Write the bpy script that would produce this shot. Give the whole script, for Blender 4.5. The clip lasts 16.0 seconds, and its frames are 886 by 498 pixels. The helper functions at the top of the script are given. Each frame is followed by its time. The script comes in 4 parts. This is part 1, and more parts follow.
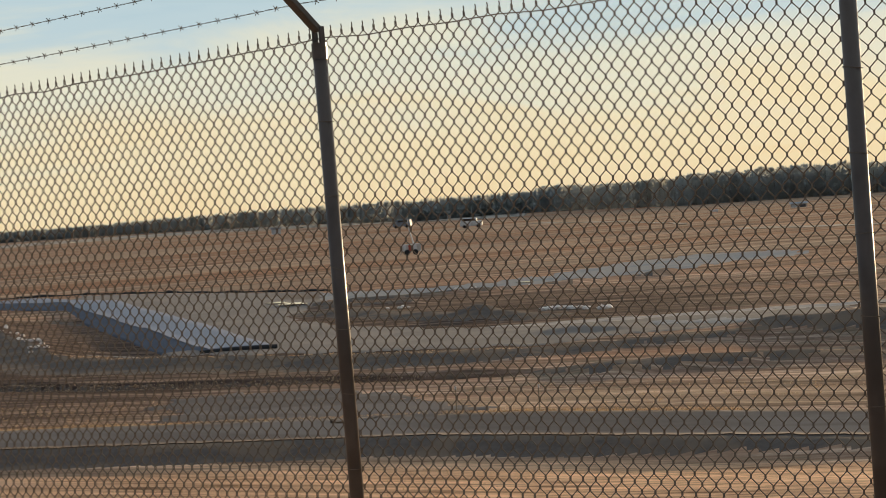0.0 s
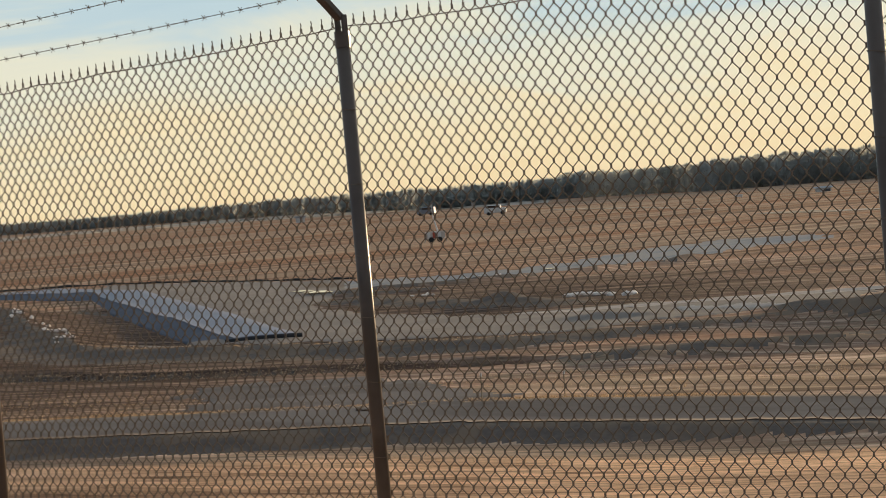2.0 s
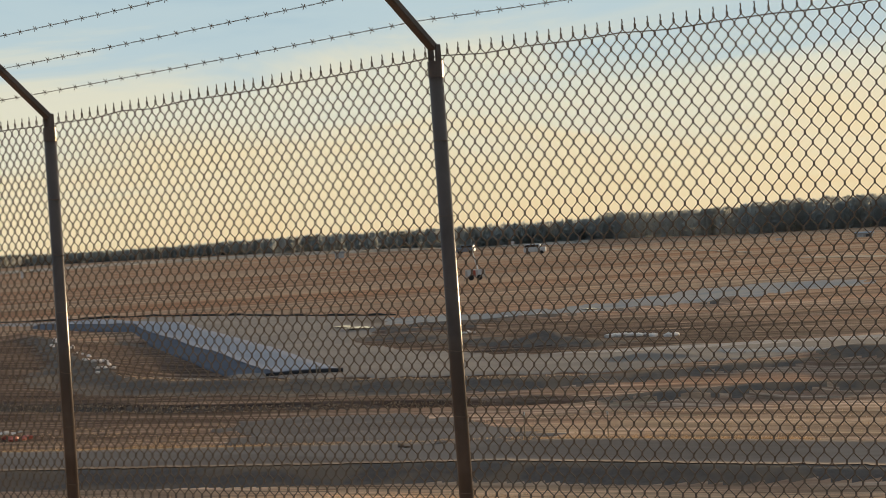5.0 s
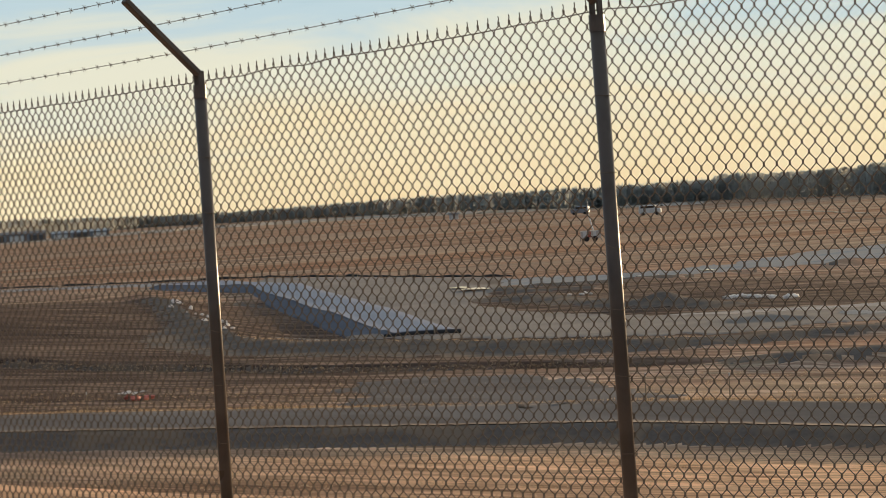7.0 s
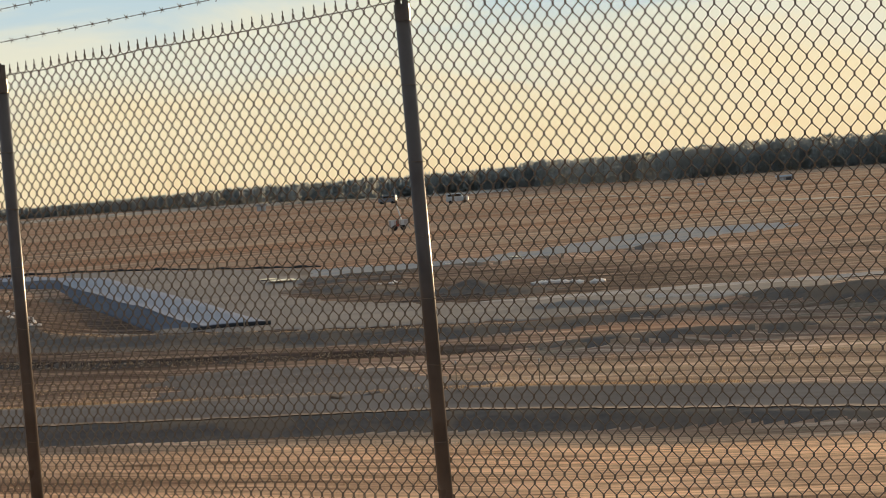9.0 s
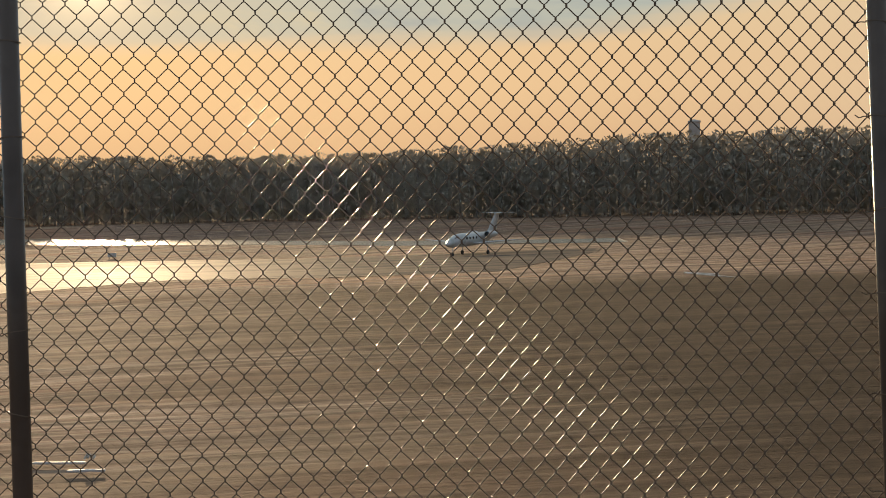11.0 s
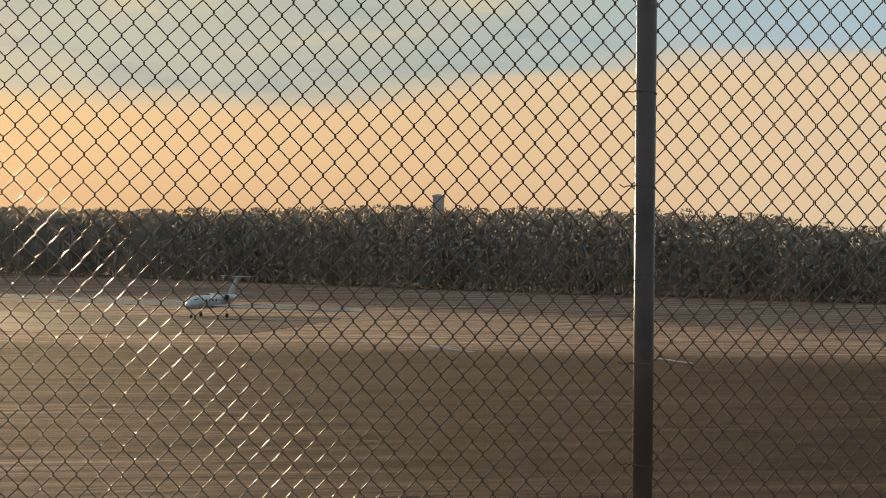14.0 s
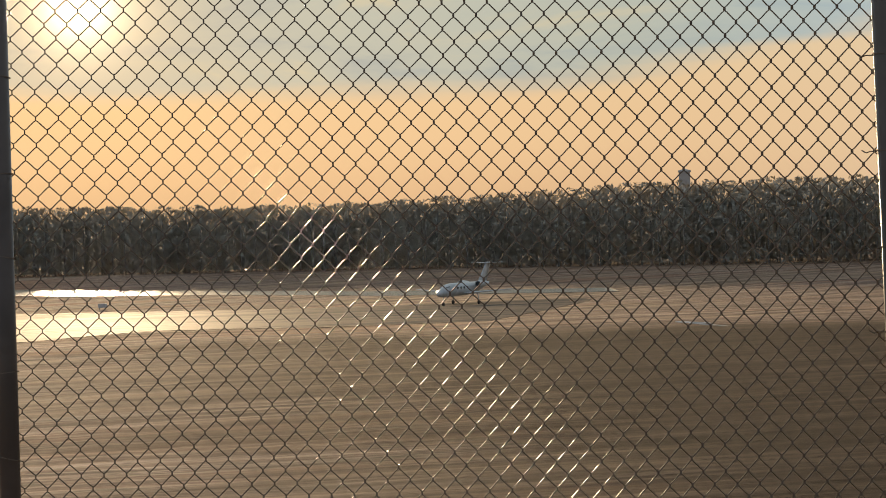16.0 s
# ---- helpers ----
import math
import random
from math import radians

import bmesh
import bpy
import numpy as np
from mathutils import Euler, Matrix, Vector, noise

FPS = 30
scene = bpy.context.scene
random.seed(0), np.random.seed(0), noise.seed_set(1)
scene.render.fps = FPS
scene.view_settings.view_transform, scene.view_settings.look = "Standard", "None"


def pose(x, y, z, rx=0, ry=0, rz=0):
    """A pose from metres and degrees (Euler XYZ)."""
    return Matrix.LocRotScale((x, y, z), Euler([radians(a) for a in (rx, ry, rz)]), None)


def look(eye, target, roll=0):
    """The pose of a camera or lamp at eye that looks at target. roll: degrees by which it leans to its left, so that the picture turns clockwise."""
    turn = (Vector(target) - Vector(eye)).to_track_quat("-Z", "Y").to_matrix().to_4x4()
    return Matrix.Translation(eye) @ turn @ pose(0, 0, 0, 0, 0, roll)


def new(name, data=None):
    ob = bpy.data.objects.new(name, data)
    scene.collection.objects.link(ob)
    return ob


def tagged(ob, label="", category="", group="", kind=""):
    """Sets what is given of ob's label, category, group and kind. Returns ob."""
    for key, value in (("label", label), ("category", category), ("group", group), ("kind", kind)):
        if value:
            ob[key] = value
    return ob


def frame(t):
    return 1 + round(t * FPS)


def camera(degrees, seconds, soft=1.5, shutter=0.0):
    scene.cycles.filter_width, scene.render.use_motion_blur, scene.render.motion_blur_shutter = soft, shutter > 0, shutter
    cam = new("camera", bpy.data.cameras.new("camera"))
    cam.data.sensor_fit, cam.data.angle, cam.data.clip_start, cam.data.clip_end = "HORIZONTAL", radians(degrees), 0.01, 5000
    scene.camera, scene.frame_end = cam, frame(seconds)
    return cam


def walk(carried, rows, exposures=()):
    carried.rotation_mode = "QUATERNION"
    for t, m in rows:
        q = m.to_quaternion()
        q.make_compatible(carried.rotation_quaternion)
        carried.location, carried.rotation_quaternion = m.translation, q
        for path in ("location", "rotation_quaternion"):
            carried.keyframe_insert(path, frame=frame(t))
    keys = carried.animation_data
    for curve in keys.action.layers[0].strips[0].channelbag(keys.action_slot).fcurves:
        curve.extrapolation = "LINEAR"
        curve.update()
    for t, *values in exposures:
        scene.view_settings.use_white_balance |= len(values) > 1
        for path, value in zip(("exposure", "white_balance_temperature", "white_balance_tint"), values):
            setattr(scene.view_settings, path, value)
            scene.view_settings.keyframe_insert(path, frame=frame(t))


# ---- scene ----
cam = camera(22.18, 16.0, soft=0.95)
# seconds, place, turn to the left, pitch, roll
PATH = [
    (0.0, 8.793, -7.631, 1.788, 36.229, -1.248, -4.194),
    (0.5, 8.787, -7.631, 1.790, 36.218, -1.164, -4.515),
    (1.0, 8.786, -7.624, 1.786, 36.356, -1.202, -4.596),
    (1.5, 8.782, -7.624, 1.788, 36.585, -1.323, -4.623),
    (2.0, 8.789, -7.627, 1.789, 36.866, -1.522, -4.643),
    (2.5, 8.785, -7.626, 1.787, 36.997, -1.649, -4.737),
    (3.0, 8.784, -7.629, 1.788, 36.962, -1.535, -4.282),
    (3.2, 8.780, -7.628, 1.788, 36.950, -1.420, -4.150),
    (5.3, 8.490, -7.669, 1.782, 38.240, -0.260, -3.400),
    (5.5, 8.460, -7.665, 1.782, 38.632, -0.129, -3.320),
    (6.0, 8.367, -7.695, 1.778, 39.181, -0.430, -3.346),
    (6.5, 8.311, -7.700, 1.779, 40.110, -0.955, -3.742),
    (7.0, 8.298, -7.687, 1.775, 40.697, -1.291, -3.627),
    (7.5, 8.287, -7.677, 1.776, 40.874, -1.145, -3.583),
    (8.0, 8.285, -7.673, 1.774, 40.874, -1.241, -3.721),
    (8.5, 8.283, -7.674, 1.777, 40.570, -1.280, -3.757),
    (9.0, 8.283, -7.676, 1.777, 35.874, -1.892, -4.584),
    (9.2, 8.283, -7.665, 1.774, 30.663, -2.307, -4.507),
    (9.4, 8.305, -7.648, 1.776, 23.613, -2.568, -3.923),
    (9.6, 8.318, -7.635, 1.773, 15.503, -2.627, -3.268),
    (9.8, 8.291, -7.629, 1.755, 7.782, -2.514, -3.055),
    (10.0, 8.312, -7.621, 1.753, 1.627, -2.404, -2.532),
    (10.2, 8.320, -7.613, 1.750, -2.747, -2.185, -2.367),
    (10.4, 8.322, -7.606, 1.746, -5.700, -2.050, -2.150),
    (10.7, 8.324, -7.597, 1.741, -7.350, -2.100, -1.800),
    (11.3, 8.328, -7.584, 1.733, -7.900, -2.200, -1.500),
    (12.3, 8.334, -7.563, 1.720, -7.740, -2.240, -1.350),
    (12.5, 8.332, -7.535, 1.718, -7.612, -2.159, -1.312),
    (13.0, 8.287, -7.481, 1.691, -8.731, -1.816, 0.136),
    (13.5, 8.284, -7.472, 1.692, -11.958, -1.030, 1.299),
    (14.0, 8.291, -7.466, 1.693, -14.370, -0.445, 1.467),
    (14.5, 8.274, -7.451, 1.690, -14.687, -0.136, 1.462),
    (15.0, 8.286, -7.447, 1.696, -12.789, -0.523, 0.088),
    (15.5, 8.301, -7.444, 1.695, -10.121, -1.033, -1.241),
    (16.0, 8.320, -7.442, 1.698, -8.075, -0.896, -1.690),
]


def aim(x, y, z, yaw, pitch, roll):
    a, b = radians(yaw), radians(pitch)
    way = Vector((-math.sin(a) * math.cos(b), math.cos(a) * math.cos(b), math.sin(b)))
    eye = Vector((x, y, z))
    return look(eye, eye + way, roll)


walk(cam, [(t, aim(*p)) for t, *p in PATH], [(0.0, 0.05), (1.5, 0.1), (3.2, 0.08), (5.5, -0.02), (6.2, 0.05), (7.0, 0.12), (8.8, 0.1), (9.3, 0.12), (9.55, 0.12), (9.8, 0.1), (10.1, 0.06), (11.3, 0.02), (12.5, 0.02), (16.0, 0.05)])

# ---- sky and sun ----
SUN_LEFT, SUN_UP = 0.9, 5.5
sun_way = Vector((-math.sin(radians(SUN_LEFT)) * math.cos(radians(SUN_UP)), math.cos(radians(SUN_LEFT)) * math.cos(radians(SUN_UP)), math.sin(radians(SUN_UP))))


class Nodes:
    """Short hand for node trees."""

    def __init__(self, tree):
        self.tree = tree
        tree.nodes.clear()

    def add(self, kind, **values):
        n = self.tree.nodes.new(kind)
        for key, value in values.items():
            setattr(n, key, value) if not key.startswith("in_") else None
        return n

    def put(self, socket, value):
        if isinstance(value, bpy.types.NodeSocket):
            self.tree.links.new(value, socket)
        elif value is not None:
            socket.default_value = value

    def math(self, op, a, b=None, c=None, clamp=False):
        n = self.add("ShaderNodeMath", operation=op, use_clamp=clamp)
        for s, v in zip(n.inputs, (a, b, c)):
            self.put(s, v)
        return n.outputs[0]

    def dot(self, a, b):
        n = self.add("ShaderNodeVectorMath", operation="DOT_PRODUCT")
        self.put(n.inputs[0], a)
        self.put(n.inputs[1], b)
        return n.outputs["Value"]

    def scale(self, vec, by):
        n = self.add("ShaderNodeVectorMath", operation="MULTIPLY")
        self.put(n.inputs[0], vec)
        self.put(n.inputs[1], by)
        return n.outputs[0]

    def mix(self, fac, a, b, blend="MIX"):
        n = self.add("ShaderNodeMix", data_type="RGBA", blend_type=blend)
        self.put(n.inputs[0], fac)
        self.put(n.inputs[6], a)
        self.put(n.inputs[7], b)
        return n.outputs[2]

    def ramp(self, fac, stops, ease="EASE"):
        n = self.add("ShaderNodeValToRGB")
        n.color_ramp.interpolation = ease
        while len(n.color_ramp.elements) < len(stops):
            n.color_ramp.elements.new(0.5)
        for e, (p, c) in zip(n.color_ramp.elements, stops):
            e.position, e.color = p, (*c, 1) if len(c) == 3 else c
        self.put(n.inputs[0], fac)
        return n.outputs[0]

    def noise(self, vec, scale, detail=4, rough=0.55, warp=0.0):
        n = self.add("ShaderNodeTexNoise")
        self.put(n.inputs["Vector"], vec)
        n.inputs["Scale"].default_value, n.inputs["Detail"].default_value = scale, detail
        n.inputs["Roughness"].default_value, n.inputs["Distortion"].default_value = rough, warp
        return n.outputs["Fac"]

    def range(self, v, a, b, c=0.0, d=1.0):
        n = self.add("ShaderNodeMapRange", interpolation_type="SMOOTHSTEP")
        for s, x in zip(n.inputs, (v, a, b, c, d)):
            self.put(s, x)
        return n.outputs[0]


def lin(r, g, b):
    """Linear colour from the 0..255 values of a swatch."""
    f = lambda v: (v / 255 / 12.92) if v <= 10 else ((v / 255 + 0.055) / 1.055) ** 2.4
    return (f(r), f(g), f(b), 1)


def build_world():
    w = bpy.data.worlds.new("evening_sky")
    scene.world = w
    w.use_nodes = True
    k = Nodes(w.node_tree)
    way = k.add("ShaderNodeTexCoord").outputs["Generated"]
    sep = k.add("ShaderNodeSeparateXYZ")
    k.put(sep.inputs[0], way)
    x, y, z = sep.outputs
    left = k.math("MULTIPLY", k.math("ARCTAN2", k.math("MULTIPLY", x, -1.0), y), 180 / math.pi)
    up = k.math("MULTIPLY", k.math("ARCSINE", z), 180 / math.pi)
    sky = k.add("ShaderNodeTexSky")
    sky.sky_type, sky.sun_disc = "NISHITA", False
    sky.sun_elevation, sky.sun_rotation = radians(SUN_UP), radians(-SUN_LEFT)
    sky.air_density, sky.dust_density = 1.0, 2.0
    clear = k.mix(1.0, sky.outputs[0], (0.11, 0.11, 0.11, 1), "MULTIPLY")
    # thin high cloud, drawn out level, seen edge-on towards the horizon
    flat = k.add("ShaderNodeCombineXYZ")
    k.put(flat.inputs[0], left)
    k.put(flat.inputs[1], up)
    wisp = k.noise(k.scale(flat.outputs[0], (0.11, 0.55, 1)), 1.0, 5, 0.6, 0.6)
    streak = k.noise(k.scale(flat.outputs[0], (0.05, 0.9, 1)), 1.0, 4, 0.5, 0.2)
    bank = k.math("ADD", up, k.math("MULTIPLY", k.math("SUBTRACT", wisp, 0.5), 5.2))
    north = k.ramp(k.math("DIVIDE", bank, 9.0), [(0.0, lin(238, 216, 172)[:3]), (0.14, lin(238, 221, 182)[:3]), (0.36, lin(226, 224, 203)[:3]), (0.6, lin(186, 207, 214)[:3]), (1.0, lin(143, 180, 203)[:3])])
    lift = k.math("ADD", k.range(left, -9.0, -22.0, 0.0, 1.45), k.range(left, 0.0, 7.0, 0.0, 0.7))
    veil = k.range(k.math("SUBTRACT", k.math("ADD", up, k.math("MULTIPLY", k.math("SUBTRACT", streak, 0.5), 1.5)), lift), 2.75, 3.5)
    west_low = k.ramp(k.math("DIVIDE", up, 6.0), [(0.0, lin(212, 176, 138)[:3]), (0.35, lin(220, 187, 147)[:3]), (0.7, lin(218, 192, 154)[:3])])
    west_high = k.ramp(wisp, [(0.3, lin(140, 160, 166)[:3]), (0.52, lin(168, 178, 170)[:3]), (0.75, lin(205, 192, 158)[:3])])
    west = k.mix(veil, west_low, west_high)
    warm = k.range(left, 25.0, 2.0)
    band = k.mix(warm, north, west)
    pale = k.mix(k.range(left, -12.0, -26.0), band, k.mix(veil, (*lin(222, 196, 162)[:3], 1), (*lin(168, 190, 200)[:3], 1)))
    # glow of the low sun in the haze
    near = k.dot(way, tuple(sun_way))
    off = k.math("MULTIPLY", k.math("ARCCOSINE", k.math("MINIMUM", near, 1.0)), 180 / math.pi)
    halo = k.math("POWER", k.math("DIVIDE", 1.0, k.math("ADD", 1.0, k.math("POWER", k.math("DIVIDE", off, 3.2), 2.0))), 1.5)
    lit = k.mix(k.math("MULTIPLY", k.math("MULTIPLY", halo, k.math("SUBTRACT", 1.0, k.math("MULTIPLY", veil, 0.55))), 0.72), pale, (*lin(240, 188, 124)[:3], 1))
    core = k.math("POWER", k.math("DIVIDE", 1.0, k.math("ADD", 1.0, k.math("POWER", k.math("DIVIDE", off, 1.0), 2.0))), 2.0)
    lit = k.mix(1.0, lit, k.mix(core, (0, 0, 0, 1), (3.0, 2.3, 1.4, 1)), "ADD")
    # above the view the cloud thins out to the open sky
    above = k.range(up, 8.0, 30.0)
    full = k.mix(above, k.mix(0.03, lit, clear), k.mix(0.75, clear, (*lin(196, 208, 216)[:3], 1)))
    full = k.mix(1.0, full, k.ramp(k.math("DIVIDE", off, 180.0), [(0.0, (1, 1, 1)), (0.32, (1, 1, 1)), (0.62, (0.5, 0.53, 0.6)), (1.0, (0.36, 0.4, 0.48))], "LINEAR"), "MULTIPLY")
    bg = k.add("ShaderNodeBackground")
    k.put(bg.inputs[0], full)
    bg.inputs[1].default_value = 1.0
    out = k.add("ShaderNodeOutputWorld")
    k.put(out.inputs[0], bg.outputs[0])


build_world()
sun = new("sun", bpy.data.lights.new("sun", "SUN"))
sun.data.energy, sun.data.angle, sun.data.color = 5.0, radians(1.0), (1.0, 0.72, 0.42)
sun.matrix_world = look((0, 0, 0), -sun_way)
scene.view_settings.exposure = 0.0


# ---- materials ----
def material(name, base, rough=0.8, metal=0.0, grain=0.25, size=3.0, relief=0.15, second=None, spots=0.35, stretch=(1, 1, 1), per_object=0.0, spec=0.5, island=0.0, soft=0.0, thin_share=0.6):
    """A surface with variation at two sizes, in metres."""
    m = bpy.data.materials.new(name)
    m.use_nodes = True
    k = Nodes(m.node_tree)
    at = k.add("ShaderNodeTexCoord").outputs["Object"]
    at = k.scale(at, stretch)
    fine = k.noise(at, 8.0 / size, 6, 0.65)
    broad = k.noise(at, 1.0 / size, 3, 0.5, 0.4)
    dark = tuple(c * (1 - grain) for c in base)
    light = tuple(min(1, c * (1 + grain)) for c in base)
    col = k.mix(fine, (*dark, 1), (*light, 1))
    if second:
        col = k.mix(k.range(broad, 0.62 - spots * 0.5, 0.72 - spots * 0.3), col, (*second, 1))
    if per_object:
        r = k.add("ShaderNodeObjectInfo").outputs["Random"]
        col = k.mix(1.0, col, k.ramp(r, [(0, (1 - per_object,) * 3), (1, (1 + per_object,) * 3)], "LINEAR"), "MULTIPLY")
    if island:
        r = k.add("ShaderNodeNewGeometry").outputs["Random Per Island"]
        col = k.mix(1.0, col, k.ramp(r, [(0, (1 - island,) * 3), (1, (1 + island,) * 3)], "LINEAR"), "MULTIPLY")
    bump = k.add("ShaderNodeBump")
    bump.inputs["Strength"].default_value, bump.inputs["Distance"].default_value = relief, 0.02 * size
    k.put(bump.inputs["Height"], fine)
    p = k.add("ShaderNodeBsdfPrincipled")
    k.put(p.inputs["Base Color"], col)
    k.put(p.inputs["Roughness"], k.math("ADD", rough - 0.08, k.math("MULTIPLY", broad, 0.16)))
    p.inputs["Metallic"].default_value = metal
    p.inputs["Specular IOR Level"].default_value = spec
    if soft:
        # clumps too fine to tell apart take the light of the sky as one mass
        even = k.mix(soft, k.add("ShaderNodeNewGeometry").outputs["Normal"], (0.0, -0.45, 0.89, 1))
        k.put(p.inputs["Normal"], even)
    else:
        k.put(p.inputs["Normal"], bump.outputs[0])
    shader = p.outputs[0]
    if soft:
        thin, both = k.add("ShaderNodeBsdfTranslucent"), k.add("ShaderNodeMixShader")
        k.put(thin.inputs[0], col)
        both.inputs[0].default_value = thin_share
        k.put(both.inputs[1], shader)
        k.put(both.inputs[2], thin.outputs[0])
        shader = both.outputs[0]
    k.put(k.add("ShaderNodeOutputMaterial").inputs[0], shader)
    return m


STEEL = material("galvanised_steel", (0.30, 0.29, 0.27), 0.5, 0.75, 0.2, 0.05, 0.1, (0.2, 0.18, 0.16), 0.3)
WIRE = material("fence_wire", (0.215, 0.172, 0.132), 0.2, 0.0, 0.2, 0.02, 0.0, (0.18, 0.14, 0.105), 0.35, spec=0.0009)
POST = material("weathered_post", (0.14, 0.112, 0.092), 0.3, 0.0, 0.15, 0.3, 0.004, (0.105, 0.082, 0.066), 0.4, spec=0.3)

EYE = Vector((8.4, -7.3))
POSTS = [-5.534, -2.823, 0.0, 2.671, 5.384, 8.019, 10.730]
FENCE_TURN = -6.86
LEANS = [0.0, -0.002, -0.014, -0.003, 0.003, -0.017, 0.0]


def step(a, b, v):
    u = np.clip((v - a) / (b - a), 0, 1)
    return u * u * (3 - 2 * u)


def part(name, bm, mat, parent=None, label="", kind="", smooth=False):
    me = bpy.data.meshes.new(name)
    bm.to_mesh(me)
    bm.free()
    if smooth:
        for f in me.polygons:
            f.use_smooth = True
    me.materials.append(mat)
    ob = new(name, me)
    if parent:
        ob.parent = parent
    if label or kind:
        tagged(ob, label, kind=kind)
    return ob


def raw(name, verts, faces, mat, parent=None, label="", kind="", smooth=False):
    """A mesh from arrays of places and of quads or triangles."""
    me = bpy.data.meshes.new(name)
    verts, faces = np.asarray(verts, float), np.asarray(faces, int)
    me.vertices.add(len(verts))
    me.vertices.foreach_set("co", verts.ravel())
    n = faces.shape[1]
    me.loops.add(faces.size)
    me.loops.foreach_set("vertex_index", faces.ravel())
    me.polygons.add(len(faces))
    me.polygons.foreach_set("loop_start", np.arange(0, faces.size, n))
    me.polygons.foreach_set("loop_total", np.full(len(faces), n))
    if isinstance(smooth, np.ndarray):
        me.polygons.foreach_set("use_smooth", smooth)
    elif smooth:
        me.polygons.foreach_set("use_smooth", np.ones(len(faces), bool))
    me.update(calc_edges=True)
    me.materials.append(mat)
    ob = new(name, me)
    if parent:
        ob.parent = parent
    if label or kind:
        tagged(ob, label, kind=kind)
    return ob


def thing(name, label, category, at=(0, 0, 0), turn=0.0, group="", kind=""):
    ob = new(name)
    ob.matrix_world = pose(*at, 0, 0, turn)
    return tagged(ob, label, category, group, kind)


def block(bm, size, at=(0, 0, 0), bevel=0.0, turn=(0, 0, 0)):
    got = bmesh.ops.create_cube(bm, size=1.0, matrix=pose(*at, *turn) @ Matrix.Diagonal((*size, 1)))
    if bevel:
        edges = list({e for v in got["verts"] for e in v.link_edges})
        bmesh.ops.bevel(bm, geom=edges, offset=bevel, segments=1, affect="EDGES")
    return bm


def rod(bm, a, b, r0, r1=None, sides=12, caps=True):
    a, b = Vector(a), Vector(b)
    m = Matrix.Translation((a + b) / 2) @ (b - a).to_track_quat("Z", "Y").to_matrix().to_4x4()
    bmesh.ops.create_cone(bm, cap_ends=caps, segments=sides, radius1=r0, radius2=r0 if r1 is None else r1, depth=(b - a).length, matrix=m)
    return bm


def tubes(paths, radius, sides=4, ref=(0, 1.0, 0)):
    """Vertices and quads of tubes along equally long paths, an array of wires x points x 3."""
    p = np.asarray(paths, float)
    d = np.gradient(p, axis=1)
    d /= np.linalg.norm(d, axis=2, keepdims=True) + 1e-9
    u = np.cross(d, np.array(ref))
    u /= np.linalg.norm(u, axis=2, keepdims=True) + 1e-9
    v = np.cross(d, u)
    ang = np.arange(sides) * 2 * np.pi / sides + np.pi / 4
    ring = p[:, :, None, :] + radius * (np.cos(ang)[None, None, :, None] * u[:, :, None, :] + np.sin(ang)[None, None, :, None] * v[:, :, None, :])
    nw, npt = p.shape[:2]
    i = np.arange(nw * npt * sides).reshape(nw, npt, sides)
    a, b = i[:, :-1], i[:, 1:]
    f = np.stack([a, np.roll(a, -1, 2), np.roll(b, -1, 2), b], -1).reshape(-1, 4)
    return ring.reshape(-1, 3), f


# ---- the ground ----
def polar(left, r):
    return EYE.x - r * math.sin(radians(left)), EYE.y + r * math.cos(radians(left))


BASE = -4.5
ROAD_EDGE = [(-130, -12), (-75, 23), (-60, 30.5), (-47, 35.2), (-32.5, 39.2), (-27.7, 40.7), (-21, 40.8), (-7, 40.6), (6, 43.8), (14, 45.6), (20, 44.3), (25, 43.1), (60, 38)]
BANK = [(-165, 124), (-126.7, 112.4), (-110, 100.5), (-88.7, 82.6), (-83.4, 79), (-73.5, 71.2), (-66, 68), (-60.7, 68), (-50.6, 67.7), (-46, 67.7), (-43, 68.4), (-41.2, 69.9), (-39.8, 71.8), (-38, 73.8), (-36, 75.2), (-33, 76.3), (-22, 78), (0, 82), (40, 82), (80, 70)]
DITCH = [(-130, 55), (-95, 58), (-76, 58.4), (-64.5, 57.7), (-56, 57.4), (-49, 58.5), (-42, 59.7), (-37, 60.2), (-33.3, 59.4), (-29, 62), (-10, 67), (30, 68)]
SLAB_LEFT = [(-67.0, 71.9), (-85, 86.6), (-122, 118.6), (-131, 123.2), (-142, 125.4), (-185, 123)]
LIP = [(-84, 109), (-79.5, 113), (-76.8, 118), (-74, 122.5), (-71.5, 126.5), (-69.8, 128.5)]
ISLAND = [(-79, 97), (-74.4, 96.2), (-69.3, 93), (-64.8, 90.6), (-60, 88.6), (-55, 87)]
SPOIL = [(-36, 77.6), (-33.5, 76.6), (-31.5, 75.6), (-28.5, 75), (-20, 75)]
RISE = [(-36, 60.4), (-33, 59.8), (-30.9, 62), (-29, 64), (-26, 66.5), (-14, 68)]


def side(x, y, line):
    """Distance to a line of corners, positive on its left as one goes along it."""
    best, sign, square = np.full(np.shape(x), 1e9), np.zeros(np.shape(x)), np.zeros(np.shape(x))
    for (ax, ay), (bx, by) in zip(line, line[1:]):
        ux, uy = bx - ax, by - ay
        n = math.hypot(ux, uy)
        t = np.clip(((x - ax) * ux + (y - ay) * uy) / n**2, 0, 1)
        d = np.hypot(x - ax - t * ux, y - ay - t * uy)
        s = (ux * (y - ay) - uy * (x - ax)) / n
        closer = (d < best - 1e-7) | ((d < best + 1e-7) & (np.abs(s) > square))
        best, sign, square = np.where(closer, d, best), np.where(closer, np.sign(s), sign), np.where(closer, np.abs(s), square)
    return best * sign


